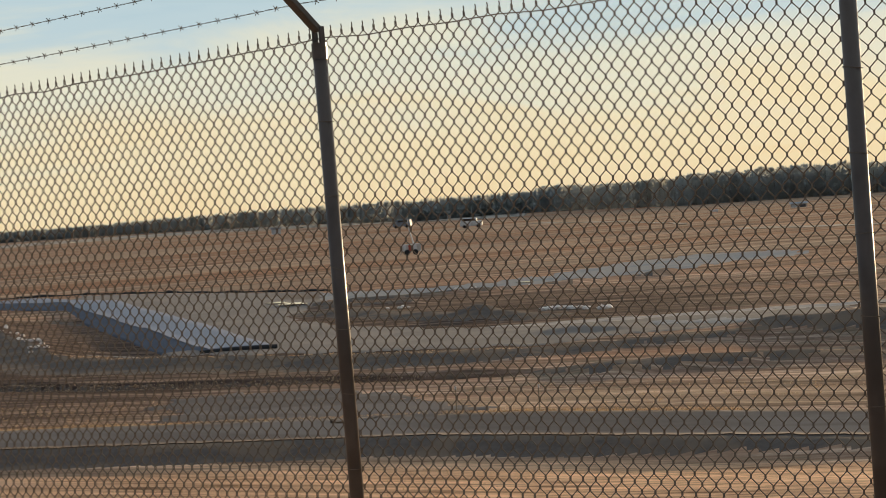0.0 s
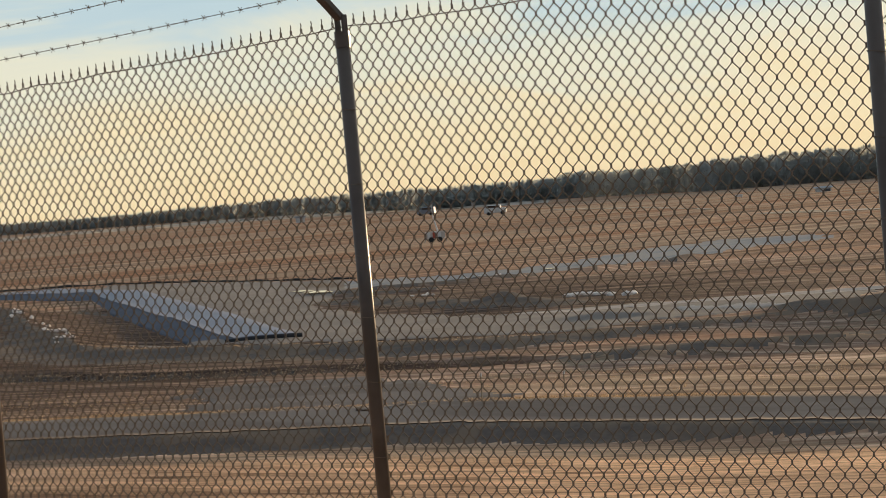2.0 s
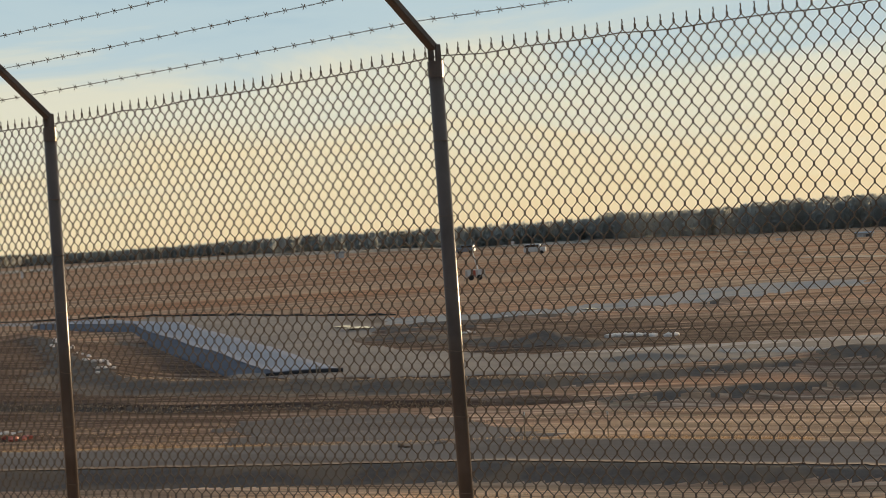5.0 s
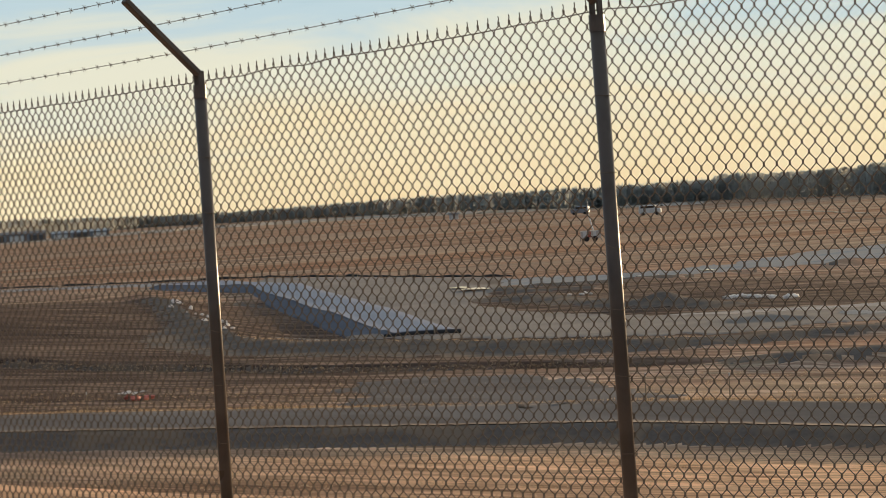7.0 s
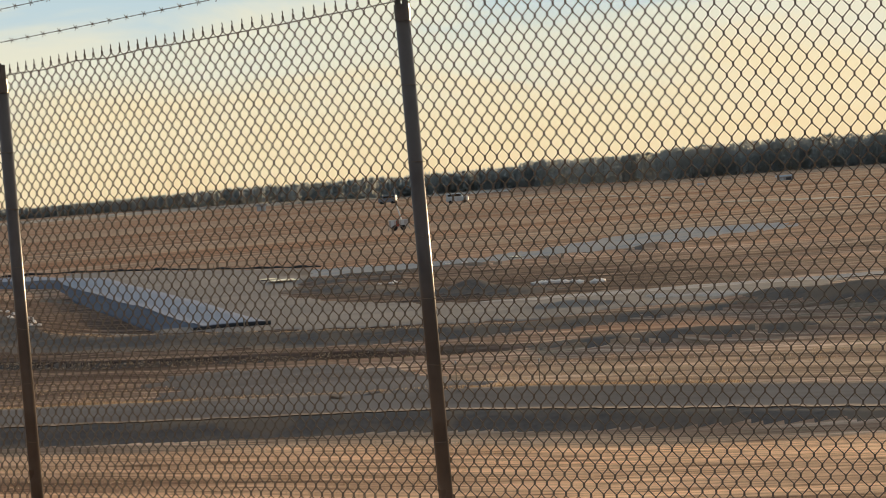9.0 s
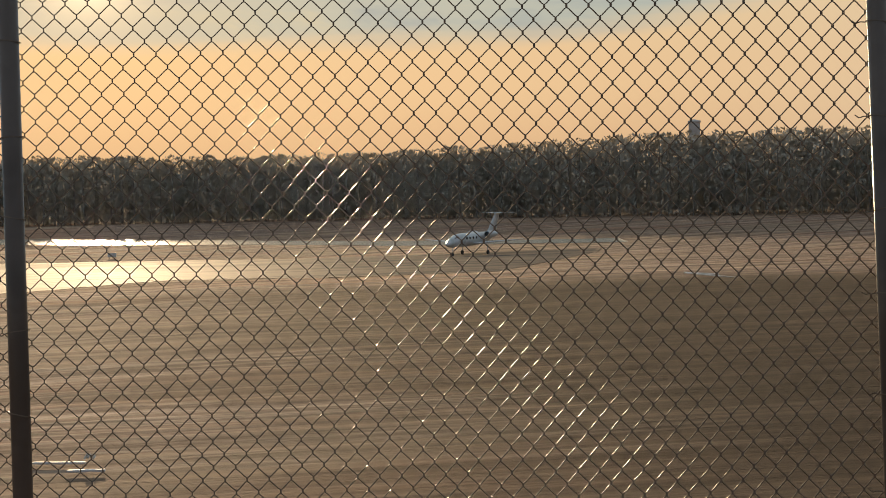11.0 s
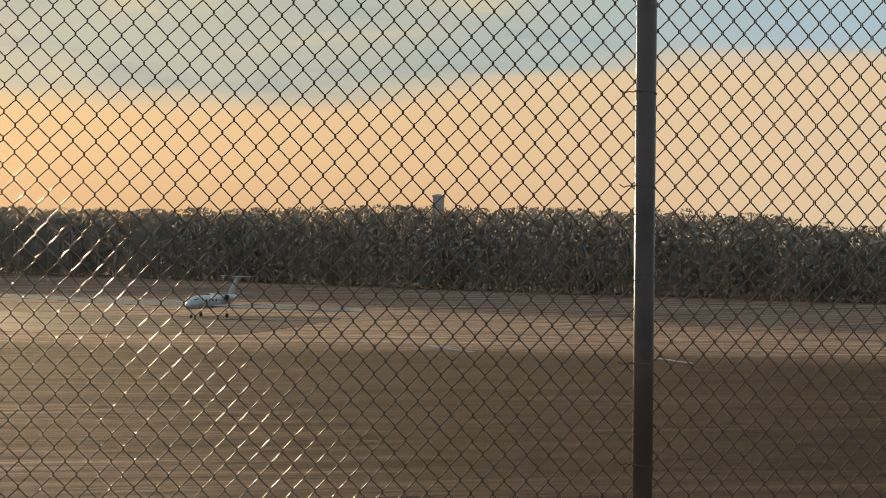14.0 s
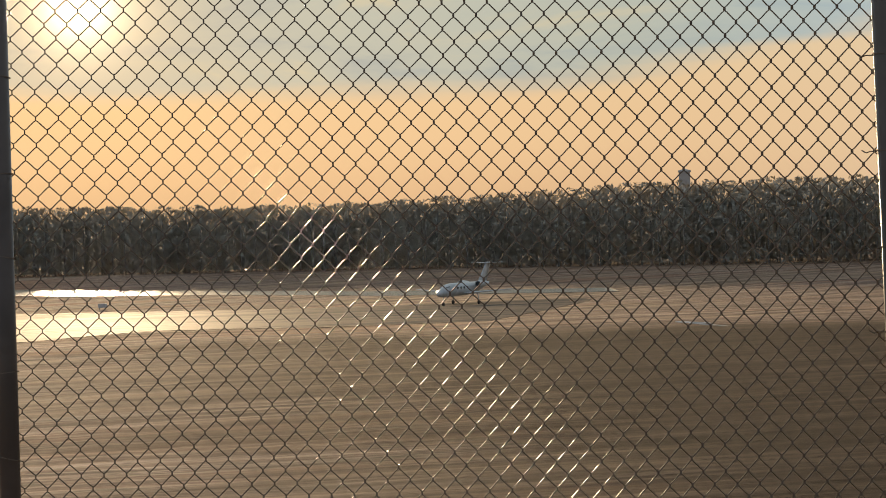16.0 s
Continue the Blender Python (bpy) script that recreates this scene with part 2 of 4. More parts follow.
def ripple(x, y, size, seed):
    """Smooth random unevenness from a few crossing waves, about -1 to 1."""
    g = np.random.default_rng(seed)
    out = np.zeros(np.shape(x))
    for _ in range(9):
        a, w, p = g.uniform(0, math.pi), g.uniform(0.6, 1.9) / size, g.uniform(0, 6.3)
        out = out + np.sin((x * math.cos(a) + y * math.sin(a)) * w * 6.283 + p) / 3.4
    return out


def heap(x, y, cx, cy, rx, ry, h, turn=0.0):
    c, s = math.cos(radians(turn)), math.sin(radians(turn))
    u, v = ((x - cx) * c + (y - cy) * s) / rx, (-(x - cx) * s + (y - cy) * c) / ry
    return h * np.exp(-(u * u + v * v))


def ridge(x, y, line, width, h):
    d = np.abs(side(x, y, line))
    return h * np.exp(-((d / width) ** 2))


def rise(x, y):
    """Height of the land: the bank under the fence, the graded site with its terraces, heaps and ditches, the falling field."""
    x, y = np.asarray(x, float), np.asarray(y, float)
    dx, dy = x - EYE.x, y - EYE.y
    r, left = np.hypot(dx, dy), np.degrees(np.arctan2(-dx, dy))
    z = BASE * step(1.5, 14.0, y)
    fall = step(24, 6, left) * (y > 0)
    z = z - 5.6 * fall * np.clip((r - 112) / 178, 0, 1)
    out = step(16, 24, y)
    edge = side(x, y, ROAD_EDGE)
    bank = side(x, y, BANK)
    wob = ripple(x, y, 9, 3)
    east = step(12, -12, x)
    z = z - (0.03 + 0.32 * step(-5, -20, x)) * out * (1 - step(-1.5, -0.1, edge + 0.12 * wob))
    # the land sinks from the road to the foot of the graded bank
    sunk = 0.16 + 0.12 * step(-80, -68, x) * (1 - 0.5 * step(-45, -34, x))
    low = east * np.clip((edge - 6.5) / 9.0, 0, 1) * (1 - step(-2.6, -0.1, bank + 0.35 * wob))
    z = z - sunk * low
    z = z - ridge(x, y, DITCH, 0.6, 0.7) * step(-110, -80, x) * east * (1 + 0.35 * wob) * (1 - step(-40, -36, x))
    z = z + 0.12 * np.exp(-(((side(x, y, DITCH) - 1.3) / 0.5) ** 2)) * low * (1 + 0.5 * wob)
    # low ground beside the raised pavement
    s = side(x, y, SLAB_LEFT)
    z = z - 0.34 * step(-2.3, -1.0, s) * step(34, 10, s) * step(0, 4, bank) * step(215, 180, r)
    z = z + heap(x, y, -112, 84, 26, 9, 0.7, -36) * step(0.5, 8, s)
    z = z + ridge(x, y, BANK[1:6], 0.8, 0.16) * (1 + 0.6 * wob)
    z = z - ridge(x, y, [(-84, 88), (-96, 98), (-108, 105)], 0.7, 0.14)
    z = z + ridge(x, y, SPOIL, 1.7, 0.36) * (1 + 0.25 * wob) + heap(x, y, -31.2, 75.8, 2.4, 1.8, 0.35) + heap(x, y, -27, 75, 3.0, 1.8, 0.4)
    z = z + ridge(x, y, RISE, 1.3, 0.3) * (1 + 0.3 * wob)
    z = z + ridge(x, y, ISLAND, 1.5, 0.2) * (1 + 0.3 * wob) + ridge(x, y, [(-85, 106.5), (-80, 103), (-77, 105)], 1.1, 0.22) * (1 + 0.4 * wob)
    z = z + heap(x, y, -60, 89.2, 1.2, 1.0, 0.5) + heap(x, y, -57.8, 88, 1.4, 0.9, 0.12) + heap(x, y, -74.5, 97.5, 1.3, 1.0, 0.18)
    z = z + heap(x, y, -45.4, 76.6, 2.2, 0.7, 0.22)
    z = z + ridge(x, y, LIP, 0.9, 0.24) * (1 + 0.4 * wob) + heap(x, y, -71.3, 127.5, 1.6, 1.3, 0.28)
    # clods, ruts and slight swells, none on the graded lanes
    lane = step(-0.3, 0.1, edge) * step(5.9, 5.4, edge)
    rough = out * (1 - lane)
    z = z + rough * (0.016 * ripple(x, y, 5.5, 5) * step(-1.0, 6.0, edge) + 0.010 * ripple(x, y, 1.6, 6) * step(-8.0, 6.0, edge)) + out * 0.035 * ripple(x, y, 42, 7) * step(45, 70, y)
    return z


def ground_material():
    """Earth, straw and bare soil, in streaks that follow the way the land was worked."""
    m = bpy.data.materials.new("dry_ground")
    m.use_nodes = True
    k = Nodes(m.node_tree)
    at = k.add("ShaderNodeTexCoord").outputs["Object"]
    turn = k.add("ShaderNodeMapping")
    turn.inputs["Rotation"].default_value = (0, 0, radians(-6))
    k.put(turn.inputs[0], at)
    worked = turn.outputs[0]
    far_turn = k.add("ShaderNodeMapping")
    far_turn.inputs["Rotation"].default_value = (0, 0, radians(-38))
    k.put(far_turn.inputs[0], at)
    rows = k.noise(k.scale(worked, (0.10, 1.5, 1)), 1.0, 6, 0.7, 0.3)
    broad = k.noise(k.scale(worked, (0.02, 0.09, 1)), 1.0, 4, 0.55, 0.4)
    far = k.noise(k.scale(far_turn.outputs[0], (0.006, 0.05, 1)), 1.0, 5, 0.6, 0.3)
    fine = k.noise(at, 3.5, 5, 0.7)
    clump = k.noise(k.scale(worked, (0.5, 1.0, 1)), 0.8, 5, 0.65, 0.5)
    soil = k.mix(fine, (0.17, 0.10, 0.062, 1), (0.34, 0.215, 0.135, 1))
    straw = k.mix(fine, (0.42, 0.285, 0.18, 1), (0.68, 0.50, 0.335, 1))
    green = k.mix(fine, (0.12, 0.10, 0.06, 1), (0.22, 0.18, 0.11, 1))
    col = k.mix(k.range(rows, 0.46, 0.64), soil, straw)
    col = k.mix(k.math("MULTIPLY", k.range(clump, 0.5, 0.68), 0.75), col, green)
    col = k.mix(k.math("MULTIPLY", k.range(broad, 0.5, 0.66), 0.7), col, k.mix(rows, (0.25, 0.125, 0.065, 1), (0.36, 0.20, 0.11, 1)))
    col = k.mix(k.math("MULTIPLY", k.range(far, 0.5, 0.62), 0.6), col, k.mix(rows, (0.30, 0.19, 0.10, 1), (0.42, 0.30, 0.18, 1)))
    mid = k.noise(k.scale(far_turn.outputs[0], (0.02, 0.35, 1)), 1.0, 5, 0.65, 0.2)
    near_mid = k.noise(k.scale(worked, (0.05, 0.55, 1)), 1.0, 5, 0.65, 0.2)
    place = k.add("ShaderNodeSeparateXYZ")
    k.put(place.inputs[0], at)
    wander = k.math("MULTIPLY", k.math("SUBTRACT", broad, 0.5), 40.0)
    reddish = k.math("MULTIPLY", k.range(k.math("ADD", place.outputs[1], wander), 105.0, 160.0), k.range(place.outputs[0], 10.0, -20.0))
    col = k.mix(k.math("MULTIPLY", reddish, 0.8), col, k.mix(k.range(far, 0.38, 0.62), k.mix(rows, (0.24, 0.115, 0.055, 1), (0.34, 0.175, 0.088, 1)), k.mix(rows, (0.32, 0.21, 0.12, 1), (0.42, 0.30, 0.19, 1))))
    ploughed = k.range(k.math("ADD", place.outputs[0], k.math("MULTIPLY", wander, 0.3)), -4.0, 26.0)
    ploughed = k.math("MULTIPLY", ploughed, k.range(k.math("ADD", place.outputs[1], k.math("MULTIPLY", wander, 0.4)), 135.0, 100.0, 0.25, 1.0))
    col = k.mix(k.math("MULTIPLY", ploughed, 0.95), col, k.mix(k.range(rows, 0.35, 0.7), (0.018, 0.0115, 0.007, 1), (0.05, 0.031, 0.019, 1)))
    wilted = k.math("MULTIPLY", k.math("MULTIPLY", k.range(place.outputs[0], -34.0, -58.0), k.range(place.outputs[1], 36.0, 44.0)), k.range(k.math("ADD", place.outputs[1], wander), 118.0, 96.0))
    col = k.mix(k.math("MULTIPLY", wilted, 0.9), col, k.mix(k.range(rows, 0.4, 0.66), (0.055, 0.037, 0.027, 1), (0.19, 0.125, 0.08, 1)))
    mown = k.math("MULTIPLY", k.math("MULTIPLY", k.range(place.outputs[1], 40.5, 37.0), k.range(place.outputs[0], 8.0, -6.0)), k.range(place.outputs[0], -48.0, -25.0))
    swath = k.noise(k.scale(worked, (0.35, 4.0, 1)), 1.0, 5, 0.75, 0.2)
    col = k.mix(k.math("MULTIPLY", mown, 0.9), col, k.mix(k.range(k.mix(0.3, swath, rows), 0.34, 0.6), (0.17, 0.085, 0.042, 1), (0.78, 0.47, 0.245, 1)))
    tone = k.ramp(k.mix(k.range(place.outputs[1], 60.0, 110.0), near_mid, mid), [(0.34, (0.48, 0.46, 0.46)), (0.5, (1.0, 1.0, 1.0)), (0.66, (1.55, 1.52, 1.45))], "LINEAR")
    col = k.mix(1.0, col, tone, "MULTIPLY")
    bump = k.add("ShaderNodeBump")
    bump.inputs["Strength"].default_value, bump.inputs["Distance"].default_value = 0.7, 0.25
    k.put(bump.inputs["Height"], k.math("ADD", rows, k.math("MULTIPLY", fine, 0.5)))
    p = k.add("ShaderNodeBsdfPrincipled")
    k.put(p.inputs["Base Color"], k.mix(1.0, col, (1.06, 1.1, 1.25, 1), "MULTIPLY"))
    p.inputs["Roughness"].default_value = 0.95
    p.inputs["Specular IOR Level"].default_value = 0.025
    k.put(p.inputs["Normal"], bump.outputs[0])
    k.put(k.add("ShaderNodeOutputMaterial").inputs[0], p.outputs[0])
    return m


GROUND = ground_material()
# Dark soil of the heaps; also stands in for shade on the slopes.
SOIL_SHADE = material("bare_soil_and_shade", (0.135, 0.112, 0.096), 0.95, 0, 0.45, 2.0, 0.8, (0.20, 0.15, 0.11), 0.35, spec=0.05)
GRAVEL = material("grey_graded_gravel", (0.175, 0.145, 0.12), 0.85, 0, 0.2, 3.0, 0.3, (0.215, 0.18, 0.15), 0.4, spec=0.3)
LANE = material("compacted_grey_lane", (0.16, 0.137, 0.12), 0.72, 0, 0.25, 4.0, 0.25, (0.205, 0.18, 0.16), 0.4, (0.4, 1, 1), spec=0.004)
WET = material("wet_grey_pavement", (0.16, 0.152, 0.15), 0.55, 0, 0.5, 5.0, 0.6, (0.25, 0.215, 0.18), 0.5, (1.0, 0.6, 1), spec=0.25)
# Blue of the reflected sky is mixed into the concrete's base colour.
SMOOTH = material("smooth_sky_tinted_concrete", (0.118, 0.122, 0.165), 0.45, 0, 0.1, 6.0, 0.04, (0.135, 0.137, 0.172), 0.45, spec=0.16)
CHALK = material("pale_chalky_gravel", (0.40, 0.36, 0.31), 0.9, 0, 0.2, 12.0, 0.1, (0.27, 0.23, 0.18), 0.5, (0.2, 1, 1), spec=0.1)
# Shade and sky blue of the side face are put into this colour.
SLABSIDE = material("shade_tinted_concrete_side", (0.12, 0.13, 0.155), 0.8, 0, 0.12, 2.0, 0.1, (0.11, 0.12, 0.145), 0.4, spec=0.02)
ASPHALT = material("worn_asphalt", (0.19, 0.15, 0.115), 0.7, 0, 0.25, 6.0, 0.05, (0.11, 0.095, 0.08), 0.4, (0.15, 1, 1), spec=0.0013)
RUNWAY = material("smooth_runway_surface", (0.13, 0.11, 0.09), 0.22, 0, 0.25, 6.0, 0.01, (0.11, 0.095, 0.08), 0.4, (0.15, 1, 1), spec=0.12)


AZ = np.radians(np.concatenate([np.arange(-180, -30, 6.0), np.arange(-30, 22, 0.15), np.arange(22, 54, 0.075), np.arange(54, 180, 6.0)]))
REACH = np.concatenate([[0.001], np.arange(0.3, 36, 1.2), np.arange(36, 78, 0.26), np.arange(78, 150, 0.48), 150 * 1.010 ** np.arange(0, 136), 150 * 1.010 ** 136 * 1.14 ** np.arange(1, 16)])
GA, GR = np.meshgrid(AZ, REACH, indexing="ij")
GX, GY = EYE.x - GR * np.sin(GA), EYE.y + GR * np.cos(GA)
GZ = rise(GX, GY)
GI = np.arange(GX.size).reshape(GX.shape)
GJ = np.roll(GI, -1, 0)
CELLS = np.stack([GI[:, :-1], GI[:, 1:], GJ[:, 1:], GJ[:, :-1]], -1).reshape(-1, 4)[:, ::-1]
CX, CY = GX[:, :-1].ravel(), GY[:, :-1].ravel()
FRAY = ripple(CX, CY, 3, 11) + 0.6 * ripple(CX, CY, 1, 12)


def build_ground():
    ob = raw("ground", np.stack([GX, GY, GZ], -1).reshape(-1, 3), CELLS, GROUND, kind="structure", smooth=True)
    ob.data.materials.append(SOIL_SHADE)
    cx, cy, wob = CX, CY, FRAY
    edge, bank, ditch = side(cx, cy, ROAD_EDGE), side(cx, cy, BANK), side(cx, cy, DITCH)
    dark = np.zeros(len(cx), bool)
    for line, w in ((SPOIL, 1.9), (ISLAND, 2.0), (LIP, 1.0), ([(-85, 106.5), (-80, 103), (-77, 105)], 1.2), (RISE, 1.2), ([(-84, 88), (-96, 98), (-108, 105)], 0.5)):
        dark |= np.abs(side(cx, cy, line)) < w + 0.4 * wob
    # sides of the road, bank and ditch: bare earth with painted shade
    dark |= (edge < 0.5) & (edge > -np.interp(cx, [-45, -30, -19, -10, -5, 40], [1.9, 1.8, 1.2, 0.4, -0.9, -0.9]) + 0.12 * wob) & (cx < 60) & (cy > 20)
    dark |= (bank < 0.1) & (bank > np.interp(cx, [-90, -80, -66, -50, -44, -38, -30], [-1.5, -4.4, -4.8, -4.6, -3.2, -1.6, 0.1]) + 0.4 * wob) & (cx > -118) & (cx < -26)
    dark |= (ditch > -0.8 + 0.15 * wob) & (ditch < np.interp(cx, [-100, -90, -66, -55, -46, -37], [-1.2, 0.8, 0.9, 0.7, 0.4, -1.2]) + 0.15 * wob)
    ob.data.polygons.foreach_set("material_index", dark.astype(int))
    tagged(ob, "dry brown graded earth and straw of an airfield", "ground")


build_ground()


def patch(name, outline, mat, label, category, lift=0.03, fray=0.3):
    """A surface of another kind laid on the land inside an outline, with a frayed edge that sinks into the soil."""
    p = outline + outline[:1]
    inside = np.zeros(len(CX), bool)
    for (ax, ay), (bx, by) in zip(p, p[1:]):
        if ay != by:
            inside ^= ((ay > CY) != (by > CY)) & (CX < (bx - ax) * (CY - ay) / (by - ay) + ax)
    near = (CX > min(q[0] for q in p) - 5) & (CX < max(q[0] for q in p) + 5) & (CY > min(q[1] for q in p) - 5) & (CY < max(q[1] for q in p) + 5)
    rim = np.full(len(CX), 99.0)
    rim[near] = np.abs(side(CX[near], CY[near], p))
    keep = near & (np.where(inside, rim, -rim) + fray * FRAY > 0)
    cells = CELLS[keep]
    used, back = np.unique(cells, return_inverse=True)
    back = back.reshape(cells.shape)
    z = GZ.ravel()[used] + lift
    z[np.bincount(back.ravel(), minlength=len(used)) < 4] -= lift + 0.05
    ob = raw(name, np.stack([GX.ravel()[used], GY.ravel()[used], z], -1), back, mat, kind="structure", smooth=True)
    return tagged(ob, label, category)


def ribbon(name, near, far, mat, label, category, lift=0.03, steps=90, across=8, ragged=0.0, seed=1, drop=None):
    """A lane laid on the land between two edge lines."""
    def along(line, t):
        p = np.array(line, float)
        s = np.concatenate([[0], np.cumsum(np.hypot(*np.diff(p, axis=0).T))])
        return np.stack([np.interp(t * s[-1], s, p[:, c]) for c in (0, 1)], -1)
    t = np.linspace(0, 1, steps)
    g = np.random.default_rng(seed)
    a, b = along(near, t), along(far, t)
    if ragged:
        a = a + g.normal(0, ragged, a.shape)
        b = b + g.normal(0, ragged, b.shape)
    u = np.linspace(0, 1, across)[None, :, None]
    p = a[:, None] * (1 - u) + b[:, None] * u
    z = rise(p[..., 0], p[..., 1]) + lift
    if drop is not None:
        z = np.repeat(z[:, :1], across, 1) - drop * u[..., 0]
    v = np.concatenate([p, z[..., None]], -1)
    rim = v.copy()
    rim[..., 2] -= lift + 0.12
    i = np.arange(steps * across).reshape(steps, across)
    f = [np.stack([i[:-1, :-1], i[1:, :-1], i[1:, 1:], i[:-1, 1:]], -1).reshape(-1, 4)]
    k = i + steps * across
    for row, low in ((i[:, 0], k[:, 0]), (i[:, -1], k[:, -1]), (i[0], k[0]), (i[-1], k[-1])):
        f.append(np.stack([row[:-1], row[1:], low[1:], low[:-1]], -1))
    ob = raw(name, np.concatenate([v.reshape(-1, 3), rim.reshape(-1, 3)]), np.concatenate(f), mat, kind="structure", smooth=False)
    return tagged(ob, label, category)


def shifted(line, by):
    p = np.array(line, float)
    d = np.gradient(p, axis=0)
    n = np.stack([-d[:, 1], d[:, 0]], -1) / np.hypot(d[:, 0], d[:, 1])[:, None]
    return (p + n * by).tolist()


ribbon("road", shifted(ROAD_EDGE[1:7], 0.15) + [(-1, 41.6), (5, 43.0)], shifted(ROAD_EDGE[1:7], 5.4) + [(-1, 45.4), (5, 43.4)], LANE, "grey compacted gravel road across the site", "road", 0.03, 300, 12, 0.06, 2)
patch("road_branch", [(-40.5, 43.6), (-41.3, 46.0), (-46.2, 49.3), (-48, 52.6), (-46.2, 55.2), (-42.8, 55.6), (-39.6, 54.5), (-35.5, 51.2), (-30.4, 47.4), (-29, 45), (-36, 43.2)], LANE, "grey gravel drive leaving the road", "road", 0.03, 0.45)
patch("pavement", [(-72, 72.2), (-66, 68.6), (-60.7, 68.4), (-50.6, 68.1), (-43, 69.2), (-41.2, 73), (-39, 75.8), (-36.8, 78.5), (-36.6, 83), (-38.4, 90.8), (-42.6, 88.2), (-45.9, 85.8), (-49, 85.2), (-53, 82.8), (-55, 81.5), (-58.3, 82.3), (-66.3, 85.8), (-73.4, 90.7), (-77.5, 94.5), (-80.5, 99.5), (-86.5, 108.5), (-92.8, 117), (-99, 124.5), (-111, 129), (-125, 135), (-139, 138), (-126, 124), (-64, 72)], GRAVEL, "wide grey graded gravel apron", "pavement", 0.03, 0.25)
SLAB_NEAR = [(-61.8, 70.1), (-82.5, 87.4), (-126.1, 123.9), (-142, 128)]
slab = ribbon("slab", SLAB_NEAR, [(-59.5, 71.9), (-80, 89.6), (-119, 122.5), (-141, 134)], SMOOTH, "smooth concrete strip with sky reflection in its blue tint", "pavement", 0.15, 60, 6, 0.0, 5)
ribbon("slab_side", SLAB_NEAR, [(-66.6, 72.3), (-84.6, 87.0), (-122.2, 119.1), (-142, 125.7)], SLABSIDE, "side of the concrete strip, blue-grey with painted shade", "pavement", 0.146, 80, 10, 0.0, 15, 0.40)
patch("wet_strip", [(-138, 126.8), (-150, 127), (-170, 125.6), (-192, 124.5), (-192, 132.4), (-174, 133.4), (-157, 134), (-138, 136)], WET, "wet pale strip beside the silt fence", "pavement", 0.03, 0.3)
patch("wet_lane", [(-103.7, 122.5), (-97, 122.8), (-88.5, 123.6), (-86.4, 127), (-85.5, 133), (-87.5, 141), (-90, 154), (-88, 162), (-80, 163), (-71.4, 152), (-74.5, 142), (-71.8, 131.2), (-75.5, 126.2), (-78.3, 120), (-81, 115.6), (-85, 111.2), (-88.3, 110.2), (-98.6, 116)], WET, "wet grey muddy lane with a pale sheen", "road", 0.03, 0.9)
patch("wet_patch", [(-43.2, 78.3), (-40, 78.2), (-37, 78.2), (-37.2, 80.8), (-41.5, 81.4), (-44.6, 81.5)], WET, "wet patch of gravel shining pale", "road", 0.05, 0.3)
ribbon("side_lane", [(-54.5, 80.9), (-50.4, 80.6), (-45.8, 83.1), (-41.3, 85.8), (-37.7, 88.1), (-34, 92.2), (-19, 101), (-9, 105)], [(-54.3, 81.6), (-51.6, 82.4), (-47.2, 85.2), (-42.6, 88.0), (-38.6, 90.4), (-34.3, 95.0), (-19.5, 104.0), (-10, 110)], WET, "narrow wet lane with a pale sheen", "road", 0.035, 140, 5, 0.1, 8)
ribbon("taxiway", [(-4, 124), (-3, 125), (3, 133), (11, 155), (22, 147), (34, 150)], [(-22, 240), (-16, 296), (-5, 299), (12, 293), (31, 286), (49, 285), (71, 291)], ASPHALT, "worn grey taxiway shining under the low sun", "taxiway", 0.025, 120, 60, 0.1, 9)
ribbon("runway", [(-60, 432), (-30, 405), (0, 370), (30, 342), (47, 322), (78, 307)], [(-66, 475), (-36, 440), (0, 402), (31, 362), (49, 340), (80, 322)], RUNWAY, "far grey runway shining under the low sun", "runway", 0.05, 80, 12, 0.1, 10)
FAR_PALE = [(54, 720), (50, 800), (46, 900), (42, 850), (38, 740), (34, 620)]
ribbon("far_field", [polar(a, r) for a, r in FAR_PALE], [polar(a, r * 1.22) for a, r in FAR_PALE], CHALK, "pale dry far field in front of the tree line", "field", 0.05, 200, 6, 1.5, 16)
ribbon("far_lane", [(-252, 380), (-200, 332), (-160, 284)], [(-259, 390), (-205, 340), (-163, 290)], CHALK, "pale gravel lane across the far field", "road", 0.05, 60, 4, 0.5, 17)
ribbon("far_strip", [(-127.5, 238), (-103, 224), (-80, 212)], [(-128.5, 244), (-103.5, 229), (-80, 216)], CHALK, "pale strip of gravel across the far field", "road", 0.05, 40, 4, 0.2, 11)

# ---- the fence ----
def top(x):
    """Height of the post tops along the fence, whose own x runs along it from the third post."""
    return np.interp(x, POSTS, [2.40, 2.432, 2.503, 2.490, 2.529, 2.519, 2.53])


fence = thing("chain_link_fence", "tall grey chain link fence with barbed wire arms", "fence", (2.627, 0, 0), FENCE_TURN)
PITCH = 0.079


